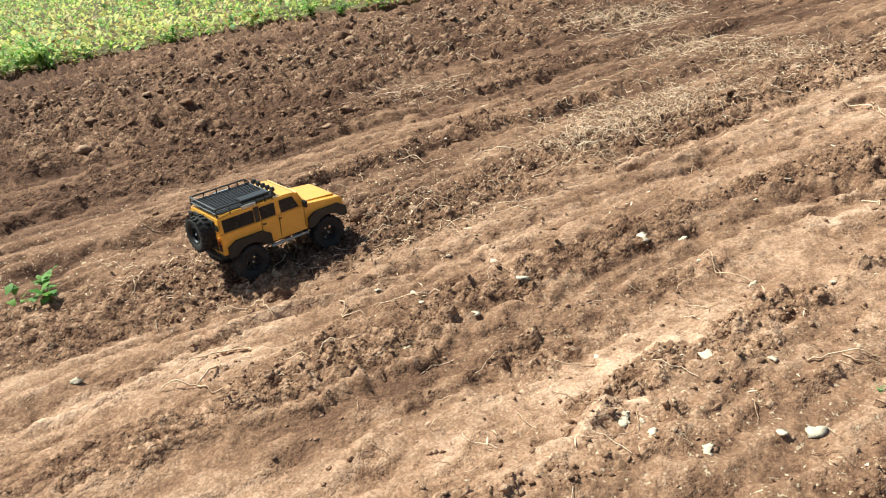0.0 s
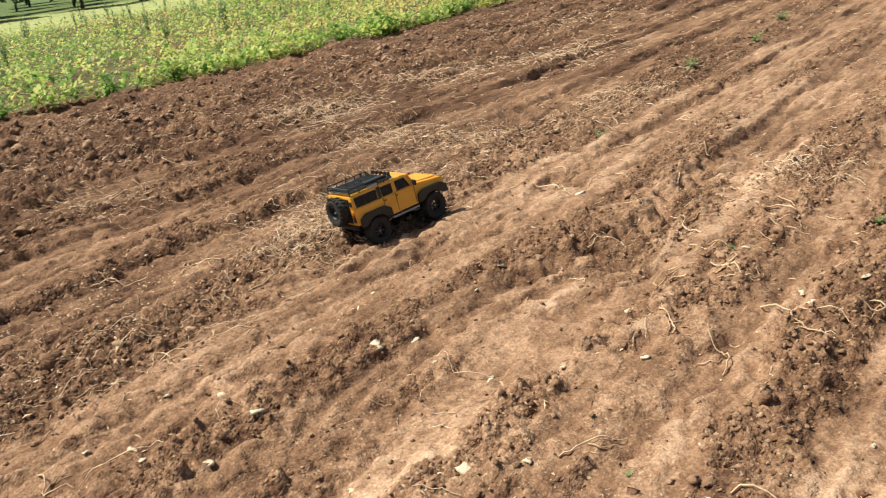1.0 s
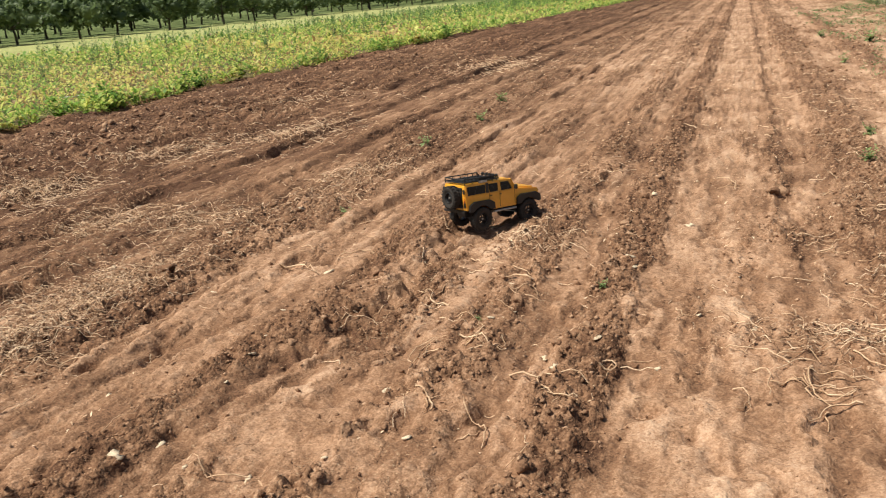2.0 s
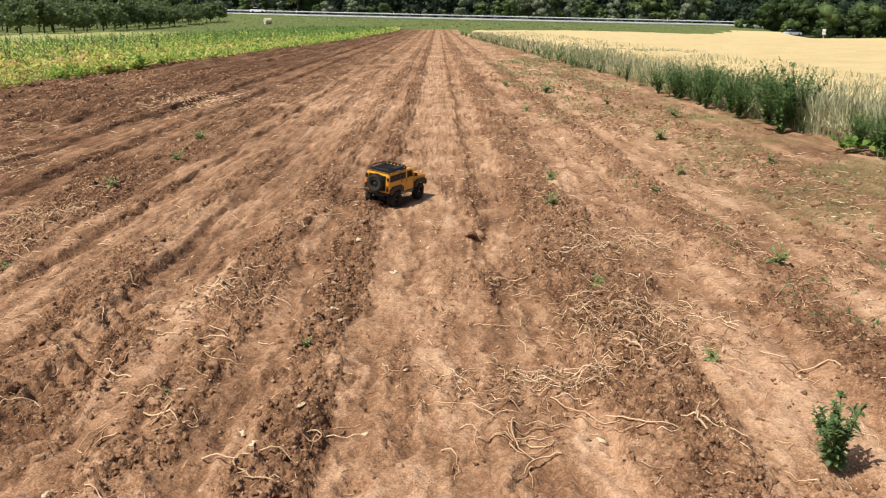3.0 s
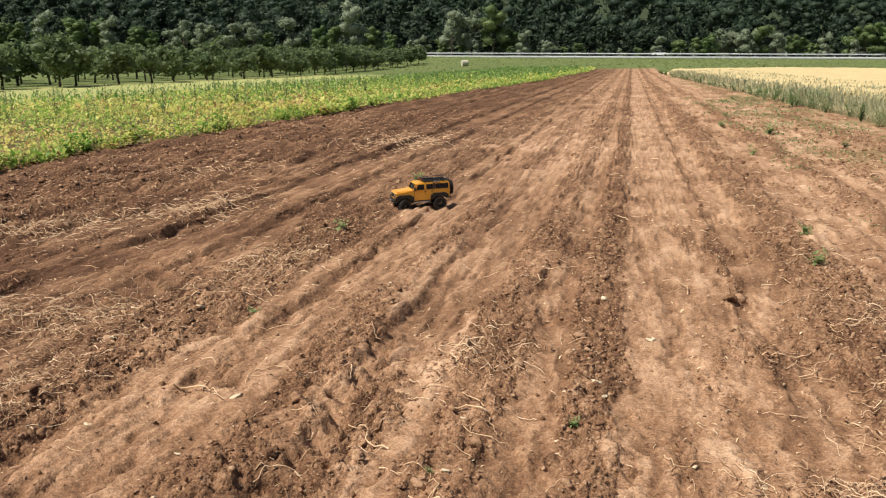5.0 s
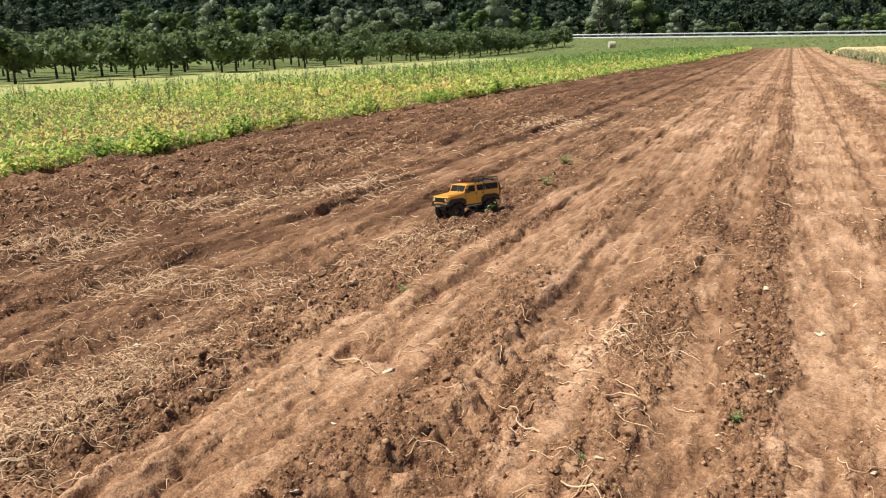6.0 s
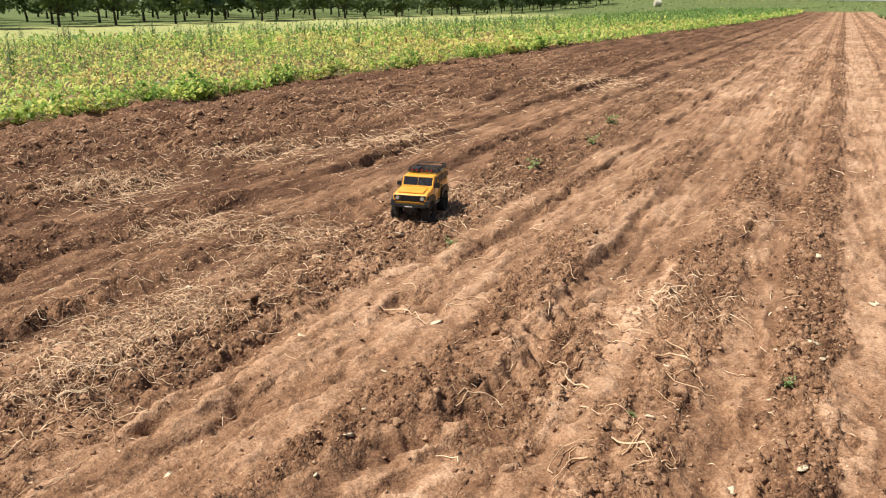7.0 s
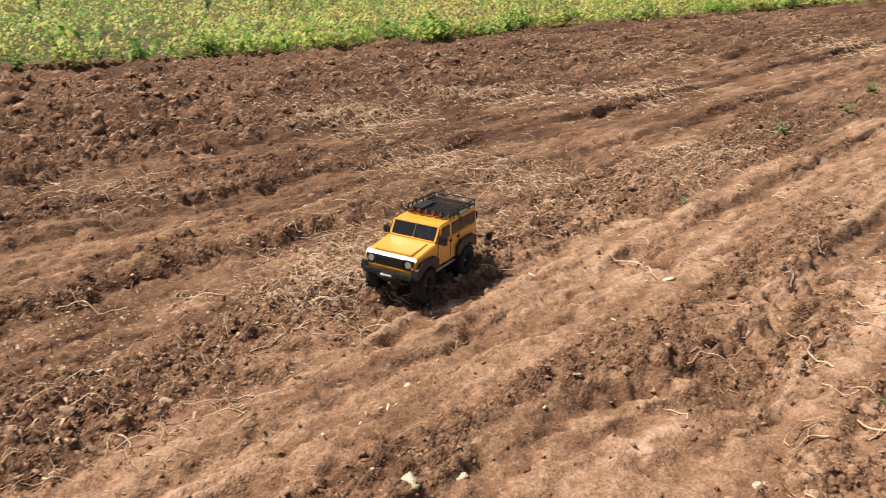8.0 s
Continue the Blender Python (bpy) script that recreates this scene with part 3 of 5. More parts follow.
GZ = lie(GX, GY) + hs * infield + 0.02 * fbm(GX, GY, 1.0, 2) * (1 - infield)


def ground_z(x, y):
    """The ground's height at places x, y."""
    x, y = np.asarray(x, float), np.asarray(y, float)
    i = np.clip(np.searchsorted(xs, x) - 1, 0, len(xs) - 2)
    j = np.clip(np.searchsorted(ys, y) - 1, 0, len(ys) - 2)
    u, v = (x - xs[i]) / (xs[i + 1] - xs[i]), (y - ys[j]) / (ys[j + 1] - ys[j])
    return (GZ[i, j] * (1 - u) + GZ[i + 1, j] * u) * (1 - v) + (GZ[i, j + 1] * (1 - u) + GZ[i + 1, j + 1] * u) * v


nx, ny = len(xs), len(ys)
idx = np.arange(nx * ny).reshape(nx, ny)
quads = np.stack([idx[:-1, :-1], idx[1:, :-1], idx[1:, 1:], idx[:-1, 1:]], -1).reshape(-1, 4)
ground = np_part("ground", np.stack([GX, GY, GZ], -1).reshape(-1, 3), quads, M_SOIL, smooth=True)
mown = step(0.0, 1.5, crop_back(GY) - GX) * step(110, 90, GY) * step(-43, -39, GX)
green_strip = 0.34 * step(1.7, 3.0, GX) * step(-0.02, 0.3, fbm(GX, GY, 1.1, 5, 0.7) + 0.05)
wooded = step(244, 250, GY)
under_crop = step(0.0, 0.5, crop_edge(GY) - GX) * step(0.0, 1.0, GX - crop_back(GY)) * step(122, 117, GY)
for name, values in (("wood_floor", wooded), ("dryness_shade", dry), ("torn", torn), ("litter", litter), ("turf", np.maximum((1 - infield) * (1 - 0.6 * under_crop), green_strip * infield)), ("mown", mown)):
    ground.data.attributes.new(name, "FLOAT", "POINT").data.foreach_set("value", np.asarray(values, np.float32).ravel())
tagged(ground, "bare red-brown tilled field with wheel ruts, meadow and bank beyond", "ground", kind="structure")


# ---- the model car ----
def tyre_mesh(bm):
    lathe(bm, [(0.030, -0.017), (0.040, -0.0215), (0.050, -0.0225), (0.0545, -0.019), (0.0555, -0.008), (0.0555, 0.008), (0.0545, 0.019), (0.050, 0.0225), (0.040, 0.0215), (0.030, 0.017)], 30)
    for k in range(20):
        for side in (-1, 1):
            a = 360 * (k + 0.25 * side) / 20
            block(bm, (-0.0085, 0.0085), (-0.0038, 0.0038), (0.0535, 0.0590), 0.0, pose(0, 0, 0, a, 0, 0) @ pose(side * 0.0125, 0, 0, 0, 0, 18 * side))


def rim_mesh(bm, side):
    lathe(bm, [(0.031, -0.017), (0.031, 0.017), (0.028, 0.019), (0.026, 0.015), (0.026, -0.015), (0.028, -0.019), (0.031, -0.017)], 24)
    block(bm, (side * 0.006 - 0.002, side * 0.006 + 0.002), (-0.012, 0.012), (-0.012, 0.012), 0.002)
    for k in range(6):
        block(bm, (side * 0.008 - 0.002, side * 0.008 + 0.002), (-0.0045, 0.0045), (0.004, 0.029), 0.001, pose(0, 0, 0, 60 * k, 0, 0))


def wheel(name, side, parent):
    bm = bmesh.new()
    tyre_mesh(bm)
    bmesh.ops.scale(bm, vec=(1.08, 1.07, 1.07), verts=bm.verts[:])
    w = part(name, bm, M_TYRE, parent, "knobbly black rubber tyre, dusty")
    bm = bmesh.new()
    rim_mesh(bm, side)
    part("rim", bm, M_BLACK, w, "black six-spoke rim")
    bm = bmesh.new()
    rod(bm, (side * 0.004, 0, 0), (side * 0.016, 0, 0), 0.0042, 6)
    part("hub_nut", bm, M_STEEL, w, "bright steel hub nut")
    return w


def arch(cy, r, z0, n=9):
    """The rim of a wheel arch, from the rear foot over the wheel to the front foot."""
    return [(cy - r * math.cos(math.pi * k / n), max(z0, 0.066 + r * 0.98 * math.sin(math.pi * k / n))) for k in range(n + 1)]


def model_car():
    car = tagged(new("model_car"), "yellow radio-controlled off-road model car with black roof rack, dusty tyres", "model car")
    b = bmesh.new()
    prism(b, [(-0.258, 0.118), (-0.236, 0.118)] + arch(-0.160, 0.074, 0.118) + [(-0.080, 0.104), (0.082, 0.104)] + arch(0.164, 0.074, 0.118)[1:] + [(0.243, 0.126), (0.243, 0.172), (0.232, 0.181), (0.140, 0.191), (0.084, 0.197), (-0.262, 0.197)], -0.102, 0.102, 0.975, 0.003)
    body = part("body", b, M_PAINT, car, "yellow painted body shell")
    b = bmesh.new()
    prism(b, [(-0.262, 0.196), (0.082, 0.196), (0.050, 0.252), (0.020, 0.256), (-0.200, 0.257), (-0.258, 0.252)], -0.0995, 0.0995, 0.94, 0.004)
    part("cab", b, M_PAINT, car)
    b = bmesh.new()
    block(b, (-0.075, 0.075), (0.100, 0.226), (0.188, 0.194), 0.003, pose(0, 0.16, 0.19, -4.8) @ pose(0, -0.16, -0.19))
    part("bonnet_bulge", b, M_PAINT, car)
    # side windows, windscreen, rear window
    for side in (-1, 1):
        for y0, y1 in ((-0.246, -0.126), (-0.102, -0.041), (-0.022, 0.046)):
            b = bmesh.new()
            lean = 0.028 if y1 > 0 else 0.0
            prism(b, [(y0, 0.198), (y1 + 0.010 * (y1 > 0), 0.199), (y1 - lean * 0.45, 0.2435), (y0, 0.2435)], side * 0.0945, side * 0.1000, 0.972, 0.0012)
            part("side_window", b, M_GLASS, car, "dark tinted side window")
        b = bmesh.new()
        prism(b, [(-0.124, 0.197), (-0.104, 0.197), (-0.104, 0.250), (-0.124, 0.250)], side * 0.093, side * 0.0993, 0.972)
        part("door_pillar", b, M_BLACK, car)
        # black wheel-arch trims
        for cy in (-0.160, 0.164):
            b = bmesh.new()
            outer = [(cy - 0.086, 0.110), (cy - 0.082, 0.144), (cy - 0.052, 0.161), (cy + 0.052, 0.161), (cy + 0.082, 0.144), (cy + 0.086, 0.110)]
            prism(b, outer + arch(cy, 0.072, 0.108)[::-1], side * 0.088, side * 0.1135, 1.0)
            part("arch_trim", b, M_BLACK, car, "black plastic wheel-arch trim")
        b = bmesh.new()
        rod(b, (side * 0.098, -0.075, 0.090), (side * 0.098, 0.080, 0.090), 0.0055)
        for y in (-0.06, 0.0, 0.065):
            rod(b, (side * 0.05, y, 0.086), (side * 0.098, y, 0.089), 0.0035, 6)
        part("rock_slider", b, M_STEEL, car, "scuffed grey side slider bar")
        b = bmesh.new()
        block(b, (side * 0.104, side * 0.130), (0.064, 0.074), (0.196, 0.222), 0.003)
        rod(b, (side * 0.098, 0.072, 0.199), (side * 0.112, 0.069, 0.203), 0.002, 6)
        part("mirror", b, M_BLACK, car)
        b = bmesh.new()
        block(b, (side * 0.1005, side * 0.105), (-0.034, -0.022), (0.178, 0.183), 0.001)
        part("door_handle", b, M_BLACK, car)
        b = bmesh.new()
        block(b, (side * 0.1005, side * 0.105), (-0.098, -0.086), (0.178, 0.183), 0.001)
        part("door_handle", b, M_BLACK, car)
        for y in (-0.102, -0.032, 0.072):
            b = bmesh.new()
            block(b, (side * 0.1012, side * 0.1026), (y - 0.0007, y + 0.0007), (0.112, 0.194))
            part("door_gap", b, M_BLACK, car)
        b = bmesh.new()
        block(b, (side * 0.080, side * 0.097), (-0.2665, -0.262), (0.208, 0.232), 0.002)
        part("rear_vent", b, M_BLACK, car)
        b = bmesh.new()
        block(b, (side * 0.082, side * 0.097), (-0.2645, -0.258), (0.134, 0.160), 0.002)
        part("tail_light_housing", b, M_BLACK, car)
        for z, mat in ((0.166, M_RED), (0.180, M_AMBER)):
            b = bmesh.new()
            rod(b, (side * 0.089, -0.266, z), (side * 0.089, -0.257, z), 0.0055, 10)
            part("tail_light", b, mat, car)
        b = bmesh.new()
        rod(b, (side * 0.074, 0.240, 0.158), (side * 0.074, 0.247, 0.158), 0.0115, 16)
        part("headlight", b, M_LENS, car, "round clear headlight")
        b = bmesh.new()
        block(b, (side * 0.058, side * 0.094), (0.242, 0.2445), (0.138, 0.174), 0.001)
        part("headlight_panel", b, M_BLACK, car)
        b = bmesh.new()
        rod(b, (side * 0.091, 0.242, 0.148), (side * 0.091, 0.2475, 0.148), 0.005, 10)
        part("indicator", b, M_AMBER, car)
    b = bmesh.new()
    m = pose(0, 0.0675, 0.2245, 28.5, 0, 0)
    block(b, (-0.087, 0.087), (-0.0015, 0.0025), (-0.025, 0.025), 0.002, m)
    part("windscreen", b, M_GLASS, car, "dark tinted flat windscreen")
    b = bmesh.new()
    for x0, x1, z0, z1 in ((-0.095, -0.0875, -0.030, 0.030), (0.0875, 0.095, -0.030, 0.030), (-0.095, 0.095, 0.0255, 0.031), (-0.095, 0.095, -0.031, -0.0255), (-0.0015, 0.0015, -0.025, 0.025)):
        block(b, (x0, x1), (-0.001, 0.0035 if x1 - x0 > 0.004 else 0.0028), (z0, z1), 0.001, m)
    part("windscreen_frame", b, M_PAINT, car)
    b = bmesh.new()
    block(b, (-0.070, 0.070), (-0.2655, -0.258), (0.130, 0.240), 0.002)
    part("rear_door", b, M_BLACK, car, "black rear door with dark window")
    b = bmesh.new()
    block(b, (-0.056, 0.056), (0.242, 0.2465), (0.138, 0.174), 0.001)
    part("grille", b, M_BLACK, car)
    for k in range(5):
        b = bmesh.new()
        z = 0.143 + 0.0064 * k
        block(b, (-0.053, 0.053), (0.246, 0.2485), (z - 0.0012, z + 0.0012))
        part("grille_bar", b, M_BLACK, car)
    b = bmesh.new()
    block(b, (-0.060, 0.060), (0.2465, 0.2482), (0.1345, 0.1385), 0.0005)
    part("grille_trim", b, M_PAINT, car)
    b = bmesh.new()
    block(b, (-0.098, 0.098), (0.244, 0.262), (0.106, 0.124), 0.003)
    block(b, (-0.038, 0.038), (0.236, 0.266), (0.098, 0.112), 0.003)
    part("front_bumper", b, M_BLACK, car, "black winch bumper")
    b = bmesh.new()
    rod(b, (-0.022, 0.268, 0.112), (0.022, 0.268, 0.112), 0.0045, 8)
    part("winch_fairlead", b, M_STEEL, car)
    b = bmesh.new()
    block(b, (-0.096, 0.096), (-0.272, -0.258), (0.102, 0.116), 0.003)
    part("rear_bumper", b, M_BLACK, car)
    b = bmesh.new()
    block(b, (-0.040, 0.040), (-0.225, 0.225), (0.072, 0.106), 0.004)
    block(b, (-0.085, 0.085), (-0.075, 0.075), (0.092, 0.106), 0.003)
    part("chassis", b, M_BLACK, car)
    for y in (-0.162, 0.162):
        b = bmesh.new()
        rod(b, (-0.075, y, 0.058), (0.075, y, 0.058), 0.008, 10)
        block(b, (-0.002, 0.034), (y - 0.018, y + 0.018), (0.040, 0.076), 0.006)
        part("axle", b, M_BLACK, car)
        for side in (-1, 1):
            b = bmesh.new()
            rod(b, (side * 0.062, y, 0.060), (side * 0.050, y - 0.012, 0.125), 0.0062, 8)
            part("shock_absorber", b, M_STEEL, car)
            b = bmesh.new()
            rod(b, (side * 0.055, y, 0.050), (side * 0.040, y * 0.28, 0.070), 0.0035, 6)
            part("suspension_link", b, M_STEEL, car)
    # roof rack: frame, slats, rails, lamps
    b = bmesh.new()
    for x in (-0.088, 0.088):
        rod(b, (x, -0.256, 0.266), (x, -0.026, 0.266), 0.0032, 6)
        rod(b, (x, -0.256, 0.284), (x, -0.040, 0.284), 0.0030, 6)
        rod(b, (x, -0.040, 0.284), (x, -0.026, 0.267), 0.0030, 6)
        for y in (-0.256, -0.205, -0.155, -0.105, -0.070, -0.040):
            rod(b, (x, y, 0.254), (x, y, 0.284), 0.0026, 6)
    for y, z in ((-0.256, 0.284), (-0.256, 0.266), (-0.026, 0.266)):
        rod(b, (-0.088, y, z), (0.088, y, z), 0.0030, 6)
    rack = part("roof_rack", b, M_BLACK, car, "black tubular roof rack")
    for k in range(13):
        b = bmesh.new()
        x = -0.078 + 0.013 * k
        block(b, (x - 0.0036, x + 0.0036), (-0.252, -0.028), (0.2645, 0.2685), 0.0008)
        part("rack_slat", b, M_BLACK, rack)
    b = bmesh.new()
    block(b, (0.030, 0.072), (-0.150, -0.040), (0.2690, 0.2780), 0.002)
    part("traction_board", b, M_BLACK, rack)
    for side in (-1, 1):
        b = bmesh.new()
        block(b, (side * 0.0900, side * 0.0955), (-0.165, -0.110), (0.2560, 0.2680), 0.001)
        part("rail_clamp", b, M_STEEL, rack, "bright metal clamp")
    for k in range(5):
        b = bmesh.new()
        x = -0.060 + 0.030 * k
        rod(b, (x, -0.026, 0.277), (x, -0.014, 0.277), 0.0086, 12)
        block(b, (x - 0.003, x + 0.003), (-0.026, -0.020), (0.262, 0.272))
        lamp = part("roof_lamp", b, M_BLACK, rack, "small round lamp with red face")
        b = bmesh.new()
        rod(b, (x, -0.0145, 0.277), (x, -0.0125, 0.277), 0.0066, 12)
        part("lamp_lens", b, M_RED, lamp)
    spare = wheel("spare_wheel", 1, car)
    spare.matrix_basis = pose(0.004, -0.286, 0.186, 0, 0, -90)
    b = bmesh.new()
    rod(b, (0.004, -0.262, 0.186), (0.004, -0.28, 0.186), 0.02, 10)
    part("spare_carrier", b, M_BLACK, car)
    wheels = []
    for y in (0.162, -0.162):
        for side in (-1, 1):
            w = wheel("wheel", side, car)
            w.matrix_basis = pose(side * 0.0935, y, 0.063)
            wheels.append((w, side, y))
    return car, wheels


CAR, WHEELS = model_car()


# ---- loose things on the field ----
def lump(seed, subdivisions=2, squash=0.7, jag=0.35, rugged=0.0):
    b = bmesh.new()
    bmesh.ops.create_icosphere(b, subdivisions=subdivisions, radius=1)
    off = Vector((seed * 7.3, seed * 3.1, seed * 1.7))
    for v in b.verts:
        v.co *= 1 + jag * noise.noise(v.co * 1.1 + off) + 0.5 * jag * noise.noise(v.co * 2.7 + off)
        v.co *= 1 + rugged * noise.noise(v.co * 9.7 + off * 3)
        v.co.z *= squash
    V = np.array([v.co[:] for v in b.verts])
    F = np.array([[v.index for v in f.verts] for f in b.faces])
    b.free()
    return V, F


def scatter_lumps(P, size, templates, seed, sink=0.25):
    """Joined lumps at places P (x, y), each turned and stretched."""
    g = np.random.default_rng(seed)
    sets = []
    kind = g.integers(0, len(templates), len(P))
    z = ground_z(P[:, 0], P[:, 1])
    for k, (TV, TF) in enumerate(templates):
        sel = np.where(kind == k)[0]
        if not len(sel):
            continue
        a = g.uniform(0, 2 * math.pi, len(sel))
        s = size[sel][:, None] * g.uniform(0.55, 1.45, (len(sel), 3))
        V = TV[None] * s[:, None]
        x = V[..., 0] * np.cos(a)[:, None] - V[..., 1] * np.sin(a)[:, None]
        y = V[..., 0] * np.sin(a)[:, None] + V[..., 1] * np.cos(a)[:, None]
        lift = z[sel] + size[sel] * (0.55 - sink)
        V = np.stack([x + P[sel, 0][:, None], y + P[sel, 1][:, None], V[..., 2] + lift[:, None]], -1)
        F = TF[None] + (np.arange(len(sel)) * len(TV))[:, None, None]
        sets.append((V.reshape(-1, 3), F.reshape(-1, 3)))
    return joined(sets)


def thrown(n, centre, spread, y0, y1, seed, power=1.0):
    """Places strewn about a strip that runs along the rows."""
    g = np.random.default_rng(seed)
    y = y0 + (y1 - y0) * g.random(n) ** power
    return np.stack([centre + spread * g.normal(size=n), y], -1)


def clustered(P, keep, scale, seed):
    """Thins places out into patches."""
    g = np.random.default_rng(seed)
    return P[fbm(P[:, 0] + seed, P[:, 1], scale, 3) + g.normal(size=len(P)) * 0.12 > keep]


fine_lumps = [lump(k, 2, 0.75, 0.8, 0.55) for k in range(8)]
coarse_lumps = [lump(k + 20, 1, 0.8, 0.45, 0.35) for k in range(12)]
near = np.concatenate([thrown(420, -2.75, 0.28, 0.4, 7, 1), thrown(150, -1.12, 0.16, 0.4, 7, 2), thrown(240, -0.62, 0.09, 0.8, 9, 3), thrown(300, 0.78, 0.26, 1.5, 9, 4),
                       thrown(90, -1.62, 0.10, 0.5, 7, 5), thrown(90, -3.25, 0.08, 1, 9, 6), thrown(40, -1.9, 0.9, 0.3, 6, 7), thrown(60, 0.2, 0.06, 2, 9, 19), thrown(500, -6.5, 0.9, 1.0, 9, 30)])
near = near[np.random.default_rng(4).random(len(near)) < 0.10 + 0.9 * broken(near[:, 0], near[:, 1])]
size = np.random.default_rng(5).gamma(1.8, 0.0036, len(near)) + 0.005
size[near[:, 0] < -4.5] *= 1.5
size[(near[:, 0] > -2.1) & (near[:, 1] < 2.4)] *= 0.65
V, F = scatter_lumps(near, np.clip(size, 0.006, 0.06), fine_lumps, 8, 0.45)
tagged(np_part("soil_clods", V, F, M_CLOD, smooth=False), "crumbled dark brown soil clods on the field", "soil", kind="stuff")
far = np.concatenate([thrown(6500, -6.8, 0.9, 0.2, 22, 11, 1.3), thrown(2000, -4.4, 0.35, 1, 22, 12, 1.3), thrown(1300, -2.7, 0.35, 7, 28, 13, 1.2), thrown(1900, 0.8, 0.3, 5, 24, 14, 1.2),
                      thrown(3200, 2.0, 0.35, 2, 20, 15, 1.2), thrown(800, -0.7, 0.2, 8, 26, 16, 1.2), thrown(2600, 2.9, 0.35, 4, 24, 17, 1.2), thrown(800, -1.4, 0.35, 7, 24, 18, 1.2)])
far = far[(far[:, 0] > crop_edge(far[:, 1]) + 0.05)]
far = far[np.random.default_rng(4).random(len(far)) < 0.03 + np.where(np.abs(far[:, 0] + 1.6) > 3.0, 0.95, 0.5) * broken(far[:, 0], far[:, 1])]
size = np.random.default_rng(6).gamma(1.6, 0.0045, len(far)) + 0.006
size[far[:, 0] < -4.8] *= 1.3
size *= 1 + 0.03 * np.clip(far[:, 1] - 4, 0, 14)
size = np.clip(size, 0.005, 0.034)
close = far[:, 1] < 4.5
V, F = joined([scatter_lumps(far[close], size[close], fine_lumps, 9, 0.5), scatter_lumps(far[~close], size[~close], coarse_lumps, 10, 0.5)])
tagged(np_part("turned_clods", V, F, M_CLOD), "rough dark clods of freshly turned soil", "soil", kind="stuff")


def chip(seed):
    """A rough eight-faced crumb."""
    gg = np.random.default_rng(seed)
    V = np.array([(1, 0, 0), (-1, 0, 0), (0, 1, 0), (0, -1, 0), (0, 0, 1), (0, 0, -1)], float) * gg.uniform(0.6, 1.3, (6, 1)) + gg.normal(size=(6, 3)) * 0.18
    return V * [1, 1, 0.8], np.array([(0, 2, 4), (2, 1, 4), (1, 3, 4), (3, 0, 4), (2, 0, 5), (1, 2, 5), (3, 1, 5), (0, 3, 5)])


g = np.random.default_rng(41)
n = 88000
P = np.stack([g.uniform(-4.6, 1.9, n), 0.25 + 7.0 * g.random(n) ** 1.25], -1)
want = 0.07 + 0.75 * broken(P[:, 0], P[:, 1])
crumb = P[g.random(n) < want]
size = g.gamma(1.5, 0.0019, len(crumb)) + 0.0016 + 0.0003 * crumb[:, 1]
size *= 1 + 0.7 * bump(crumb[:, 0], -0.62, 0.16) + 0.5 * bump(crumb[:, 0], -1.12, 0.25) + 0.5 * bump(crumb[:, 0], 0.78, 0.4) + 0.4 * bump(crumb[:, 0], -2.75, 0.4)
V, F = scatter_lumps(crumb, np.clip(size, 0.002, 0.013), [chip(k) for k in range(14)], 10, 0.45)
tagged(np_part("soil_crumbs", V, F, M_CLOD), "fine loose soil crumbs strewn along the ruts", "soil", kind="stuff")

# pale stones, each one a thing; the first ones lie where they can be recognised
STONE_AT = ((-1.75, 1.01, 0.022), (-1.79, 1.22, 0.026), (-1.75, 1.69, 0.026), (-1.14, 2.26, 0.022), (-1.16, 1.85, 0.014), (-1.12, 1.3, 0.026), (-1, 1.39, 0.014), (-2.01, 1.27, 0.02), (-2.18, 1.19, 0.014), (-0.97, 2, 0.018),
            (-1.91, 3.36, 0.026), (-4.37, 2.54, 0.024), (-2.65, 4.43, 0.036), (-1.56, 1.75, 0.012), (-1.35, 1.75, 0.014), (-1.93, 0.93, 0.014), (-2.01, 0.95, 0.014), (-0.64, 2.51, 0.018), (-1.5, 0.09, 0.016), (-1.07, 0.97, 0.026),
            (-0.78, 1.25, 0.022), (-0.99, 0.98, 0.018), (-0.88, 1.03, 0.022), (-2.27, -0.05, 0.02), (-1.79, 2.57, 0.02), (-1.75, 2.42, 0.018), (-0.65, 3.18, 0.013), (-0.7, 2.62, 0.018), (-0.54, 2.76, 0.02), (-1.88, 2.88, 0.014),
            (-2.11, 2.07, 0.014), (-0.97, 2.89, 0.018), (-0.66, 3.65, 0.014), (-3.64, 3, 0.016), (-3.15, 3.32, 0.024), (-2.34, 3.05, 0.02), (-0.55, 4.95, 0.032), (-0.31, 4.36, 0.028), (-0.51, 3.59, 0.018), (-0.54, 3.7, 0.026),
            (-1, 3.31, 0.016), (-0.21, 3.11, 0.014), (-2.8, 3.88, 0.016), (-1.79, 5.11, 0.016), (0.42, 2.6, 0.02), (0.74, 3.12, 0.018), (-0.32, 2.65, 0.014), (1.25, 3.1, 0.018), (1.92, 3.9, 0.016), (2.54, 5.6, 0.02),
            (-1.71, 1.83, 0.02))
loose = np.concatenate([np.stack([rng.uniform(-4.8, 1.8, 190), rng.uniform(0.3, 7.5, 190)], -1), np.stack([rng.uniform(-6, 3.2, 34), rng.uniform(5, 14, 34)], -1)])
stone_meshes = [np_mesh("stone", V * [1.0, 0.78, 0.6], F, M_STONE, False) for V, F in (lump(k + 50, 2, 0.5, 1.2, 0.22) for k in range(5))]
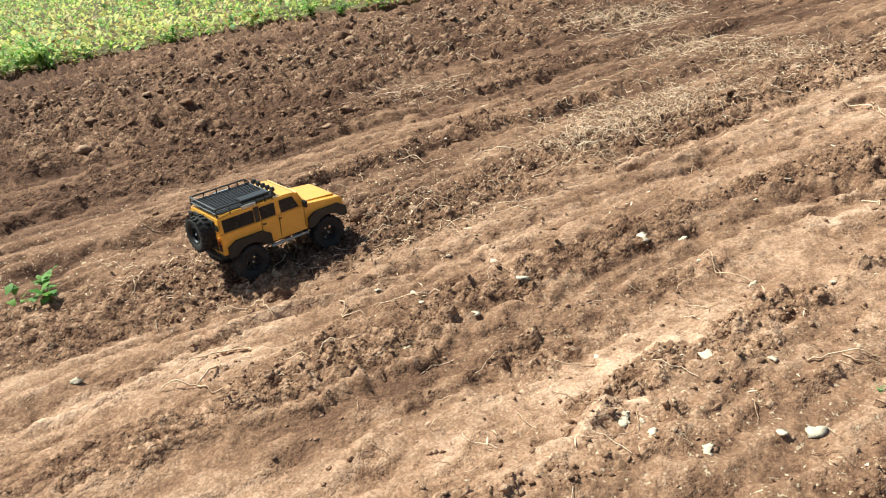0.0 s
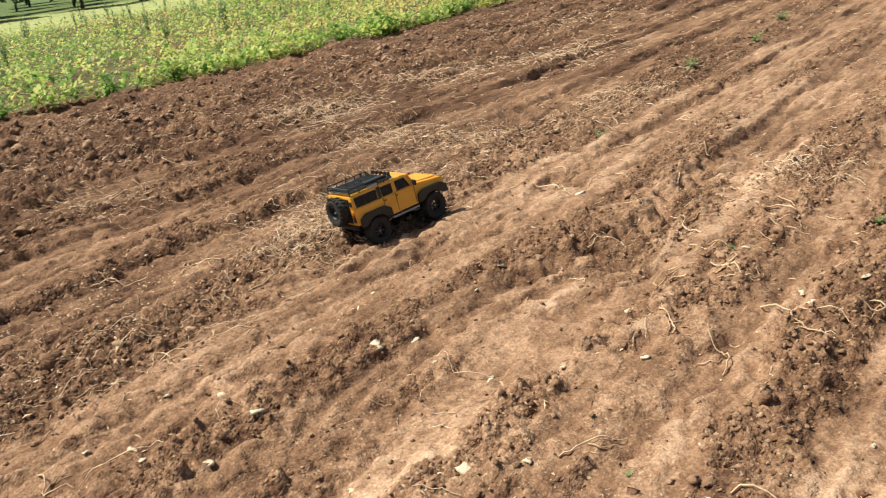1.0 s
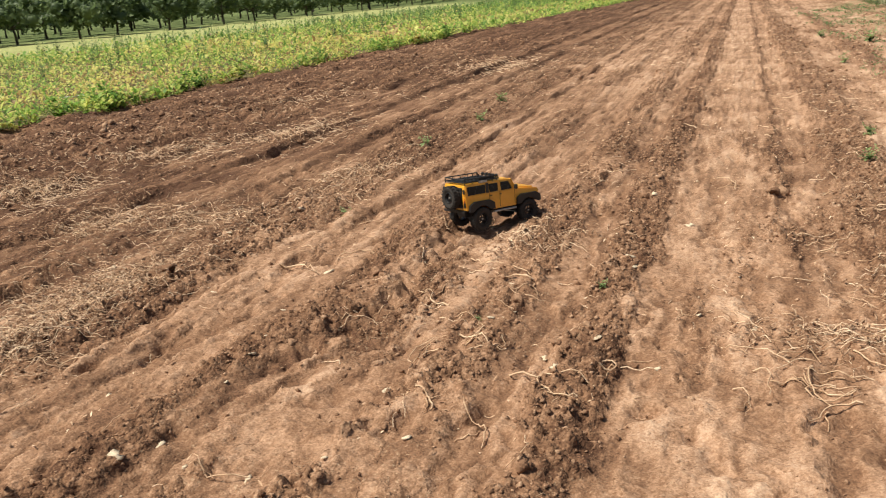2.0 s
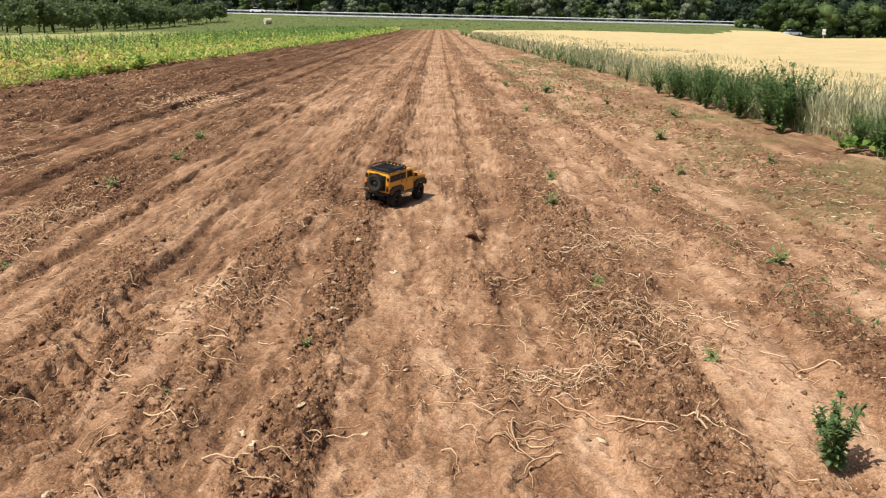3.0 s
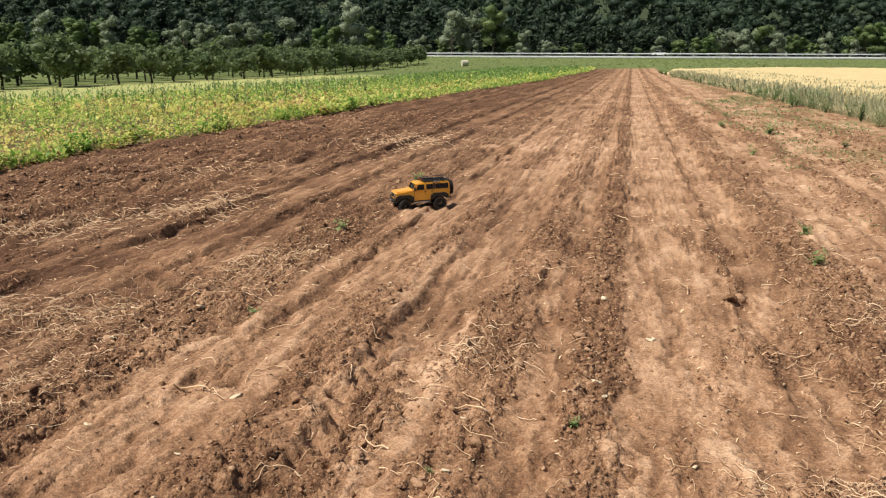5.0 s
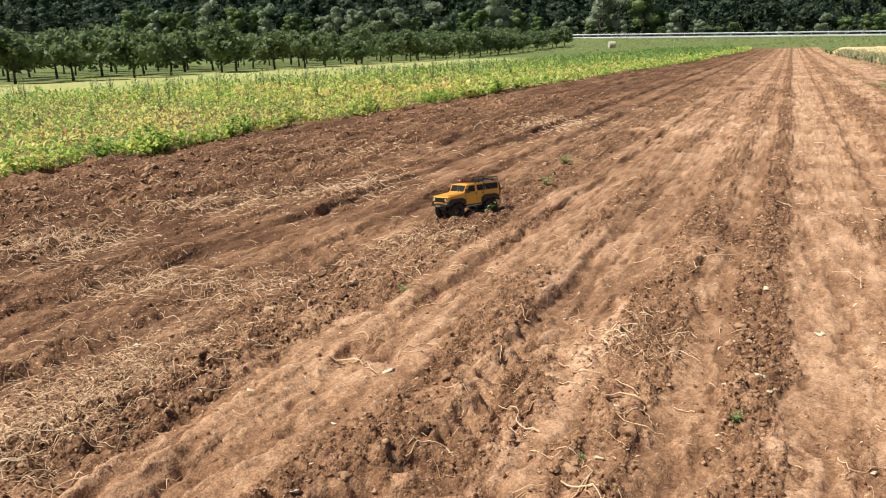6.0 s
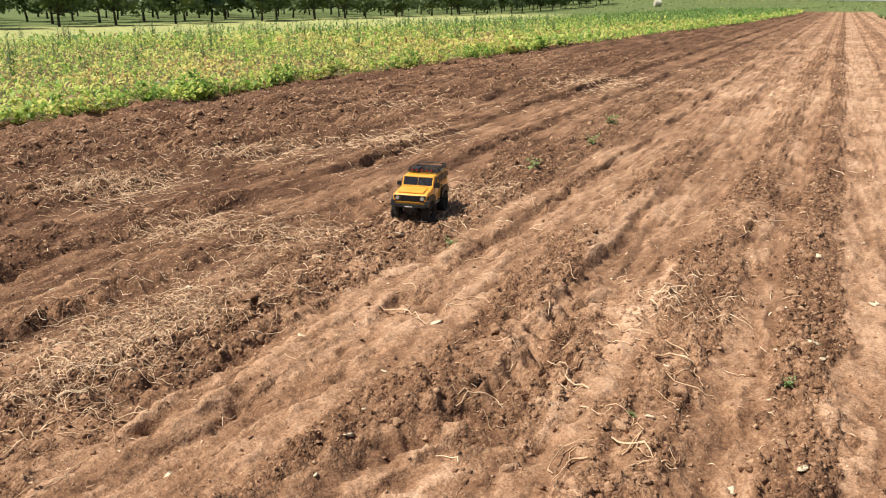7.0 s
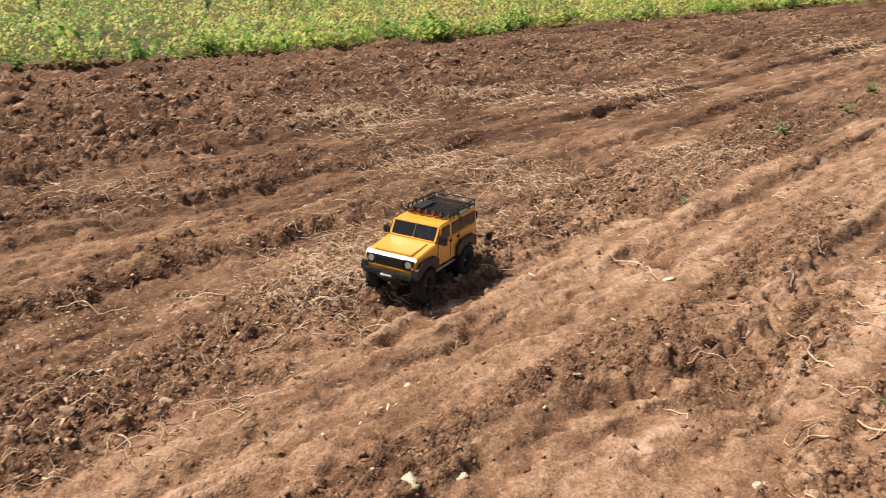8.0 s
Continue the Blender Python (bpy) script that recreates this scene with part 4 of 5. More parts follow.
for k, (x, y, r) in enumerate([(x, y, 0.8 * q) for x, y, q in STONE_AT] + [(x, y, 0.0035 + 0.011 * rng.random() ** 3) for x, y in loose]):
    ob = new("stone", stone_meshes[k % 5])
    ob.matrix_basis = pose(x, y, float(ground_z(x, y)) + r * 0.12, rng.uniform(-12, 12), rng.uniform(-12, 12), rng.uniform(0, 360)) @ Matrix.Scale(r, 4)
    tagged(ob, "pale chalky field stone half sunk in soil" if r > 0.0145 else "small pale stone lying on bare soil", "stone", "stones on the field")


# dry stems
def stem_line(g, x, y, length, k=9, bend=0.5, lift=0.5):
    a = g.uniform(0, 2 * math.pi)
    pts = []
    for j in range(k):
        pts.append((x, y))
        a += g.normal() * bend + (g.random() < 0.08) * g.normal() * 0.9
        x, y = x + math.cos(a) * length / (k - 1), y + math.sin(a) * length / (k - 1)
    P = np.array(pts)
    z = ground_z(P[:, 0], P[:, 1])
    hump = lift * length * 0.12 * np.abs(np.sin(np.linspace(0, g.uniform(2, 7), k))) * g.random()
    return np.column_stack([P, np.maximum(z, z.mean() - 0.01) + 0.004 + hump])


def stems(P, lengths, radius, seed, k=6, bend=0.45, lift=0.5):
    g = np.random.default_rng(seed)
    L = np.stack([stem_line(g, x, y, l, k, bend, lift) for (x, y), l in zip(P, lengths)])
    r = (radius * g.uniform(0.6, 1.4, len(L)))[:, None] * np.linspace(1, 0.55, k)[None]
    return tubes(L, r)


g = np.random.default_rng(21)
P = np.concatenate([thrown(600, -2.85, 0.36, 0.6, 5.5, 31), thrown(380, -1.15, 0.35, 0.4, 7, 32), thrown(320, 0.8, 0.32, 2.2, 9, 33), thrown(500, -4.4, 0.8, 1, 12, 34), thrown(450, 1.9, 0.7, 2.5, 12, 35),
                    thrown(380, -6.6, 0.8, 1, 12, 36), thrown(400, -1.2, 1.8, 0.3, 8, 37), thrown(500, -1.5, 3.0, 7, 20, 38)])
heaps = [(-2.95, 2.95, 0.23, 0.36, 330), (-2.80, 2.35, 0.20, 0.22, 130), (-3.25, 4.25, 0.22, 0.3, 90), (-5.1, 4.75, 0.25, 0.35, 90), (-3.85, 4.15, 0.16, 0.22, 55), (-5.2, 6.3, 0.3, 0.45, 90), (-4.3, 7.5, 0.3, 0.4, 80),
         (-2.85, 0.55, 0.25, 0.3, 40), (-5.3, 4.9, 0.25, 0.2, 60), (0.75, 3.55, 0.28, 0.28, 120), (0.25, 3.0, 0.26, 0.12, 60), (1.0, 5.0, 0.3, 0.3, 90), (-4.1, 13.9, 0.5, 0.8, 90), (-2.7, 5.6, 0.25, 0.5, 90), (-1.05, 4.0, 0.16, 0.2, 40), (-2.6, 1.4, 0.3, 0.4, 45)]
P = clustered(P, -0.05, 1.4, 8)
for x, y, sx, sy, n in heaps:
    P = np.concatenate([P, np.array([x, y]) + g.normal(size=(n // 2, 2)) * [sx * 0.8, sy * 0.8]])
for x, y, sx, sy, n in ((-5.1, 6.4, 0.3, 0.4, 110), (-4.3, 7.5, 0.35, 0.5, 110), (-5.1, 4.7, 0.3, 0.35, 110), (-5.3, 4.9, 0.25, 0.2, 60), (-6.2, 5.4, 0.4, 0.5, 90), (-6.9, 7.2, 0.4, 0.6, 80), (-6.2, 2.4, 0.4, 0.35, 80),
                        (-7.2, 3.8, 0.4, 0.4, 70), (-4.2, 13.9, 0.5, 0.9, 120), (-5.6, 10.0, 0.5, 0.8, 100), (-3.9, 4.2, 0.2, 0.25, 50), (-4.6, 2.4, 0.25, 0.2, 60), (-5.5, 3.2, 0.2, 0.4, 60), (2.4, 6.0, 0.5, 1.0, 80), (1.8, 4.2, 0.4, 0.7, 70), (2.3, 9.5, 0.5, 1.6, 80), (3.0, 7.0, 0.4, 1.2, 60)):
    P = np.concatenate([P, np.array([x, y]) + g.normal(size=((5 if x < -3.5 else 2) * n, 2)) * [sx, sy]])
V, F = stems(P, g.uniform(0.025, 0.13, len(P)), 0.0009 + 0.00026 * P[:, 1], 22, 6, 0.22)
Q = np.concatenate([np.stack([g.uniform(-4.9, 2.6, 2600), 0.25 + 8 * g.random(2600) ** 1.3], -1), np.stack([g.uniform(-8, 3.3, 3600), 4 + 14 * g.random(3600)], -1)])
Q = Q[fbm(Q[:, 0], Q[:, 1], 1.2, 4) > -0.12]
n = len(Q)
flat = leaves(np.column_stack([Q, ground_z(Q[:, 0], Q[:, 1]) + 0.004]), g.uniform(0, 6.283, n), g.uniform(-0.15, 0.5, n), g.uniform(0.010, 0.030, n) + 0.002 * Q[:, 1], g.uniform(0.0015, 0.005, n) + 0.0008 * Q[:, 1], g.uniform(0, 1.2, n))
V, F = joined([(V, F), flat])
tagged(np_part("straw_litter", V, F, M_STRAW), "short pale straw and broken stems strewn over soil", "straw", kind="stuff")
# heaps of withered haulm: long pale stems over brown curled leaves
sets, dead = [], []
for k, (x, y, sx, sy, n) in enumerate(heaps):
    n = int(1.7 * n)
    P = np.stack([x + 0.8 * sx * g.normal(size=n), y + 0.8 * sy * g.normal(size=n)], -1)
    sets.append(stems(P, g.uniform(0.05, 0.20, n), 0.0011 + 0.0002 * y, 60 + k, 8, 0.25, 1.8))
    n = int(2.6 * n)
    Q = np.stack([x + 0.75 * sx * g.normal(size=n), y + 0.75 * sy * g.normal(size=n)], -1)
    base = np.column_stack([Q, ground_z(Q[:, 0], Q[:, 1]) + g.uniform(0, 0.022, n)])
    dead.append(leaves(base, g.uniform(0, 6.3, n), g.uniform(-0.3, 0.7, n), g.uniform(0.012, 0.05, n), g.uniform(0.003, 0.012, n), g.uniform(0.6, 2.4, n)))
V, F = joined(sets)
tagged(np_part("haulm_stems", V, F, M_STRAW), "tangled long pale dry crop stems in heaps", "haulm", kind="stuff")
V, F = joined(dead)
tagged(np_part("withered_haulm", V, F, M_HAULM), "heaps of withered brown curled crop leaves", "haulm", kind="stuff")
# large single stems
STEM_AT = ((-1.9, 0.62, 0.26), (-1.98, 0.95, 0.2), (-0.55, 1.5, 0.34), (-0.75, 2.02, 0.22), (-0.95, 2.15, 0.2), (-0.62, 2.3, 0.24), (-0.78, 2.45, 0.3), (-1.55, 2.75, 0.22), (-1.8, 3.65, 0.28), (-1.55, 4.1, 0.24),
           (-1.2, 3.05, 0.3), (-1.05, 3.35, 0.34), (-0.95, 3.3, 0.3), (-1.3, 3.7, 0.22), (0.1, 2.75, 0.34), (0.3, 2.9, 0.3), (0.45, 2.7, 0.3), (0.6, 3.3, 0.36), (0.85, 3.65, 0.34), (0.5, 3.9, 0.3),
           (1.0, 4.3, 0.34), (-0.1, 5.2, 0.34), (-0.75, 5.8, 0.3), (-2.4, 2.3, 0.24), (-2.6, 2.15, 0.3), (-2.2, 3.4, 0.3), (-2.0, 4.3, 0.3), (-3.3, 1.6, 0.3), (-2.2, 0.55, 0.3), (-2.35, 1.7, 0.26),
           (-3.05, 2.1, 0.26), (-0.95, 1.45, 0.2), (-1.35, 1.75, 0.22), (-1.15, 2.5, 0.26), (-3.6, 3.3, 0.3), (-4.9, 3.2, 0.4), (1.4, 3.1, 0.3), (1.6, 5.2, 0.4), (-0.3, 3.2, 0.16), (-0.5, 2.55, 0.2), (-1.05, 2.74, 0.24), (-1.0, 2.66, 0.26), (-1.08, 2.60, 0.2), (-0.96, 2.56, 0.22), (0.16, 2.72, 0.26), (0.22, 2.62, 0.3), (0.27, 2.58, 0.26), (0.28, 2.50, 0.24),
           (-0.02, 2.68, 0.24), (-0.08, 2.54, 0.2), (0.34, 2.70, 0.22), (0.74, 2.58, 0.26), (0.68, 2.66, 0.22), (0.15, 4.25, 0.24), (0.27, 4.05, 0.28), (0.22, 4.12, 0.2), (-1.41, 4.33, 0.2), (-1.36, 4.28, 0.16), (-2.05, 0.42, 0.24), (-2.0, 0.3, 0.2), (-2.15, 0.75, 0.18))
for k, (x, y, l) in enumerate(STEM_AT):
    gg = np.random.default_rng(400 + k)
    L = [stem_line(gg, x, y, l, 12, 0.42, 0.9)]
    fork = L[0][5]
    L.append(stem_line(gg, fork[0], fork[1], l * 0.5, 12, 0.4, 0.8))
    V, F = tubes(np.stack(L), (0.0036 * gg.uniform(0.6, 1.3) * np.linspace(1, 0.45, 12))[None])
    ob = np_part("dry_stem", V - [x, y, 0], F, M_STRAW)
    ob.location = (x, y, 0)
    tagged(ob, "bleached forked dry plant stem on bare soil", "stem", "dry stems on the field")


# ---- weeds ----
def weed(name, height, width, stalks, leaf, n, material, seed, label, category="weed", wide=0.5, bare=0.1):
    """A leafy plant: stalks from one foot, leaves set along them."""
    gg = np.random.default_rng(seed)
    top = gg.normal(size=(stalks, 2)) * width * 0.42
    hs = height * gg.uniform(0.65, 1.05, stalks)
    u = np.linspace(0, 1, 6)
    L = np.stack([np.column_stack([top[i, 0] * u ** 1.3, top[i, 1] * u ** 1.3, hs[i] * u]) for i in range(stalks)])
    root = tagged(new(name), label, category)
    V, F = tubes(L, (0.006 * height ** 0.5 * np.linspace(1, 0.35, 6))[None])
    tagged(np_part("stalk", V, F, M_STALK, root), kind="stuff")
    i = gg.integers(0, stalks, n)
    f = bare + (1 - bare) * gg.random(n) ** 0.8
    base = np.column_stack([top[i] * (f ** 1.3)[:, None], hs[i] * f])
    size = leaf * gg.uniform(0.6, 1.3, n) * (1.15 - 0.55 * f)
    V, F = leaves(base, gg.uniform(0, 6.283, n), gg.uniform(0.0, 1.0, n), size, size * wide * gg.uniform(0.7, 1.2, n), gg.uniform(0.2, 1.3, n))
    tagged(np_part("foliage", V, F, material, root), kind="stuff")
    return root


def planted(proto, places):
    """Copies of a plant; the first place takes the plant itself."""
    gg = np.random.default_rng(len(places))
    for k, (x, y, s) in enumerate(places):
        m = pose(x, y, float(ground_z(x, y)) - 0.005, 0, 0, gg.uniform(0, 360))
        if k == 0:
            proto.scale = (s, s, s)
            proto.location, proto.rotation_euler = m.translation, m.to_euler()
            continue
        c = copy_thing(proto, m)
        c.scale = (s, s, s)


W = weed("weed", 0.10, 0.22, 9, 0.055, 44, M_GREEN, 71, "small green weed on bare soil")
tagged(W, group="weeds on the field")
planted(W, [(1.72, 4.48, 0.95), (2.38, 9.4, 1.5), (0.71, 5.9, 0.85), (0.83, 6.95, 0.8), (-2.50, 7.9, 0.95), (-2.62, 6.6, 0.9), (-2.68, 9.3, 1.2), (-2.33, 4.42, 0.6), (0.68, 4.05, 0.6), (-0.60, 3.30, 0.32),
            (-1.03, 2.91, 0.2), (-0.78, 1.48, 0.16), (0.95, 3.2, 0.5), (1.55, 6.4, 0.6), (2.0, 7.3, 0.8), (1.95, 16.0, 2.0), (2.9, 7.6, 0.9), (3.1, 11.5, 1.3), (1.2, 12.5, 1.1), (2.6, 13.5, 1.2), (1.3, 17.5, 1.5)])
W = weed("leggy_weed", 0.225, 0.125, 14, 0.034, 620, M_PALEWEED, 72, "leggy dark green weed on bare soil")
planted(W, [(1.06, 2.42, 1.0)])
W = weed("dock_plant", 0.10, 0.26, 9, 0.11, 30, M_BROAD, 73, "broad-leaved bright green plant on the field", wide=0.75, bare=0.4)
tagged(W, group="broad-leaved plants")
planted(W, [(-3.02, -0.04, 0.62), (3.95, 8.3, 1.5), (4.2, 8.0, 1.3)])


# ---- the crop and its weeds ----
def strewn(n, front, back, y0, y1, seed, power, toward=1.5):
    gg = np.random.default_rng(seed)
    y = y0 + (y1 - y0) * gg.random(n) ** power
    f = gg.random(n) ** toward
    return np.stack([front(y) + (back(y) - front(y)) * f, y], -1)


g = np.random.default_rng(81)
sets, sere_sets = [], []
for n, y0, y1, size, power, toward, seed in ((62000, -1, 24, 0.070, 1.1, 1.9, 82), (26000, 20, 60, 0.13, 1.2, 1.3, 83), (14000, 55, 119, 0.24, 1.0, 1.0, 84)):
    P = strewn(n, crop_edge, crop_back, y0, y1, seed, power, toward)
    edge = np.clip((crop_edge(P[:, 1]) - P[:, 0]) / 0.5, 0, 1)
    ragged = fbm(P[:, 0], P[:, 1], 1.3, 3)
    inner = bump(crop_edge(P[:, 1]) - P[:, 0], 2.2, 1.5)
    keep = (edge + ragged * 1.2 > 0.12) & (ragged > -0.31 + 0.20 * inner)
    P, ragged, edge = P[keep], ragged[keep], edge[keep]
    n = len(P)
    tall = (0.10 + 0.24 * g.random(n) * (0.45 + 0.55 * edge) + 0.12 * ragged)
    base = np.column_stack([P, ground_z(P[:, 0], P[:, 1]) + np.maximum(tall, 0.0) * g.random(n) ** 0.6])
    s = size * g.uniform(0.6, 1.4, n)
    # leaves turn yellow in patches, most of all a little way in from the edge
    sere = 0.36 + 1.1 * fbm(P[:, 0] + 13, P[:, 1] * 0.8, 0.75, 4, 0.65) + 0.42 * inner[keep] - 0.30 * (1 - edge) - 0.014 * np.clip(P[:, 1] - 13, 0, 60) > g.random(n)
    for q, held in ((sere, sere_sets), (~sere, sets)):
        m = int(q.sum())
        held.append(leaves(base[q], g.uniform(0, 6.283, m), g.uniform(-0.1, 1.2, m), s[q] * 1.25, s[q] * g.uniform(0.35, 0.8, m), g.uniform(0.1, 1.3, m)))
V, F = joined(sets)
tagged(np_part("crop", V, F, M_CROP), "low fresh green leafy crop along the tilled strip", "crop", kind="stuff")
V, F = joined(sere_sets)
tagged(np_part("yellowed_crop", V, F, M_SERE), "yellowed and withered leaves among the green crop", "crop", kind="stuff")
P = strewn(15000, lambda y: crop_edge(y) - 1.2, crop_back, 9, 117, 88, 1.1, 0.9)
P = P[fbm(P[:, 0], P[:, 1] * 0.6, 0.35, 4) + 0.010 * (P[:, 1] - 30) > -0.06]
n = len(P)
s = 0.10 + 0.0016 * P[:, 1]
V, F = leaves(np.column_stack([P, ground_z(P[:, 0], P[:, 1]) + 0.12 + 0.38 * g.random(n)]), g.uniform(0, 6.283, n), g.uniform(0.5, 1.4, n), s * g.uniform(0.7, 1.4, n), s * g.uniform(0.18, 0.4, n), g.uniform(0.1, 1.0, n))
tagged(np_part("green_growth", V, F, M_TALL), "tall fresh green weeds grown through the crop", "weeds", kind="stuff")
W = weed("tall_weed", 0.70, 0.20, 6, 0.090, 120, M_PALEWEED, 74, "tall feathery grey-green weed standing in the crop", wide=0.28, bare=0.15)
tagged(W, group="tall weeds in the crop")
spots = strewn(295, lambda y: crop_edge(y) - 2.0, crop_back, 2, 70, 85, 1.15, 0.75)
planted(W, [(x - 0.6, y, s) for (x, y), s in zip(spots, g.uniform(0.55, 1.25, len(spots)))])
W = weed("edge_weed", 0.32, 0.5, 12, 0.12, 190, M_CROP, 75, "bushy light green plant at the crop's edge", wide=0.45)
tagged(W, group="bushy plants at the crop's edge")
planted(W, [(float(crop_edge(y)) - 0.1 - 0.3 * g.random(), y, s) for y, s in zip(np.sort(g.uniform(0, 26, 34)), g.uniform(0.45, 1.15, 34))])
bm = bmesh.new()
rod(bm, (-9.7, 9.75, 0.16), (-9.25, 10.15, 0.16), 0.008, 8)
tagged(part("pipe", bm, M_WHITE), "white plastic pipe in the crop", "pipe")

# ---- wheat ----
g = np.random.default_rng(91)


def wheat_back(y):
    return wheat_edge(y) + np.interp(y, [0, 20, 60], [2.6, 3.2, 5.0])


sets = []
for n, y0, y1, thick, seed in ((4500, 4.6, 12, 0.0042, 95), (9500, 5.5, 26, 0.005, 92), (4000, 24, 70, 0.014, 93)):
    P = strewn(n, lambda y: wheat_edge(y) + 0.25, wheat_back, y0, y1, seed, 1.25, 1.6)
    n = len(P)
    z0, hgt = ground_z(P[:, 0], P[:, 1]), g.uniform(0.35, 0.49, n)
    lean = g.normal(size=(n, 2)) * 0.07
    u = np.array([0, 0.55, 0.88, 1.0])
    L = np.stack([np.stack([P[:, 0] + lean[:, 0] * v ** 2, P[:, 1] + lean[:, 1] * v ** 2, z0 + hgt * v], -1) for v in u], 1)
    a = g.uniform(0, 6.283, n)
    side = np.stack([np.cos(a), np.sin(a), 0 * a], -1)[:, None] * (thick * np.array([0.6, 0.5, 1.4, 0.6]))[None, :, None]
    V = np.stack([L - side, L + side], 2).reshape(-1, 3)
    k = np.arange(n)[:, None] * 8
    sets.append((V, np.concatenate([k + [0, 1, 3, 2], k + [2, 3, 5, 4], k + [4, 5, 7, 6]])))
    q = g.random(n) < 0.8
    base = L[q, 1] - [0, 0, 0.12]
    m = len(base)
    sets.append(leaves(base, g.uniform(0, 6.283, m), g.uniform(0.4, 1.3, m), g.uniform(0.15, 0.3, m), np.full(m, thick * 2.2), g.uniform(0.6, 2.2, m)))
V, F = joined(sets)
tagged(np_part("wheat_stalks", V, F, M_WHEATSTALK), "ripe golden wheat stalks with ears along the field edge", "wheat", kind="stuff")
wy = np.array(geometric(4.0, 208, 0.10, 1.022))
wf = np.array(geometric(0.0, 190, 0.10, 1.05))
WX = wheat_edge(wy)[None] + 0.55 + wf[:, None] + 0 * wy[None]
WY = np.broadcast_to(wy[None], WX.shape)
wheat_end = np.interp(WX, [0, 20, 32, 50, 75], [86, 86, 110, 170, 209])
lip = step(0, 1.1, wf)[:, None] * step(1.0, 0.98, WY / wheat_end)
WZ = lie(WX, WY) + lip * (0.40 + 0.05 * fbm(WX, WY, 6.0, 3) + 0.06 * fbm(WX, WY, 0.8, 3))
i2 = np.arange(WX.size).reshape(WX.shape)
canopy = np.stack([i2[:-1, :-1], i2[1:, :-1], i2[1:, 1:], i2[:-1, 1:]], -1)[(WY < wheat_end * 1.02)[:-1, :-1]]
tagged(np_part("wheat_canopy", np.stack([WX, WY, WZ], -1).reshape(-1, 3), canopy.reshape(-1, 4), M_WHEATTOP, smooth=True),
       "ripe pale golden wheat field", "wheat", kind="stuff")
P = strewn(6500, lambda y: wheat_edge(y) + 0.8, lambda y: wheat_edge(y) + 10, 5, 30, 94, 1.4, 1.5)
s = 0.022 + 0.0018 * P[:, 1]
base = np.column_stack([P, lie(P[:, 0], P[:, 1]) + 0.35 + 0.05 * fbm(P[:, 0], P[:, 1], 0.8, 3)])
n = len(P)
V, F = leaves(base, g.uniform(0, 6.283, n), g.uniform(0.5, 1.5, n), np.full(n, 0.075), s * 0.4, g.uniform(0.2, 1.4, n))
tagged(np_part("wheat_ears", V, F, M_WHEAT), "nodding ripe wheat ears over the field", "wheat", kind="stuff")
# weeds along the wheat's edge
B1 = weed("weed_bush", 0.80, 0.54, 24, 0.076, 1500, M_WEED, 76, "dense dark green weed bush at the wheat's edge", wide=0.42, bare=0.05)
tagged(B1, group="weed bushes at the wheat's edge")
spots = [(float(wheat_edge(y)) + dx, y, s) for y, dx, s in zip(np.r_[np.linspace(9.9, 15.2, 17), np.linspace(5.0, 8.9, 15)], np.tile([0.0, 0.28, 0.12, 0.40], 8), np.r_[0.86, 1.0, 0.9, g.uniform(0.58, 0.80, 14), g.uniform(0.46, 0.68, 15)])]
planted(B1, spots)
B3 = weed("low_weed", 0.62, 0.60, 14, 0.075, 640, M_WEED, 78, "low dark green weeds at the wheat's edge", wide=0.35, bare=0.05)
tagged(B3, group="low weeds at the wheat's edge")
spots = [(float(wheat_edge(y)) + 0.1 + 0.3 * g.random(), y, s) for y, s in zip(np.r_[np.arange(15.2, 36, 1.5), np.arange(37, 87, 1.5)], g.uniform(0.36, 0.66, 48))]
planted(B3, spots)
B2 = weed("grass_tuft", 0.5, 0.3, 4, 0.42, 120, M_PALEWEED, 77, "tall grey-green grass tuft at the wheat's edge", "grass", wide=0.045, bare=0.0)
tagged(B2, group="grass tufts at the wheat's edge")
planted(B2, [(float(wheat_edge(y)) + g.uniform(-0.05, 0.5), y, s) for y, s in zip(np.r_[np.sort(g.uniform(5.2, 8.2, 8)), np.sort(g.uniform(8, 34, 22))], g.uniform(0.5, 0.95, 30))])
P = np.stack([g.uniform(1.3, 3.7, 9000), 3.5 + 26 * g.random(9000) ** 1.4], -1)
P = P[fbm(P[:, 0] * 3.0, P[:, 1] * 1.1, 1.0, 4) + 0.1 * bump(P[:, 0], 2.5, 0.5) > 0.10]
n = len(P)
V, F = leaves(np.column_stack([P, ground_z(P[:, 0], P[:, 1])]), g.uniform(0, 6.283, n), g.uniform(0.2, 1.2, n), g.uniform(0.015, 0.04, n) + 0.002 * P[:, 1], g.uniform(0.004, 0.009, n) + 0.0007 * P[:, 1], g.uniform(0.3, 1.6, n))
tagged(np_part("seedling_grass", V, F, M_PALEWEED), "sparse grey-green grass seedlings on bare soil", "grass", kind="stuff")


# ---- trees ----
def crown_points(n, blobs, seed):
    gg = np.random.default_rng(seed)
    C = np.array([b[:3] for b in blobs])
    R = np.array([b[3] for b in blobs])
    k = gg.choice(len(blobs), n, p=R ** 2 / (R ** 2).sum())
    d = gg.normal(size=(n, 3))
    d /= np.linalg.norm(d, axis=1)[:, None]
    d[:, 2] *= 0.8
    return C[k] + d * (R[k] * gg.uniform(0.70, 1.06, n))[:, None]


LOBES = [lump(k + 70, 1, 0.85, 0.75, 0.45) for k in range(9)]


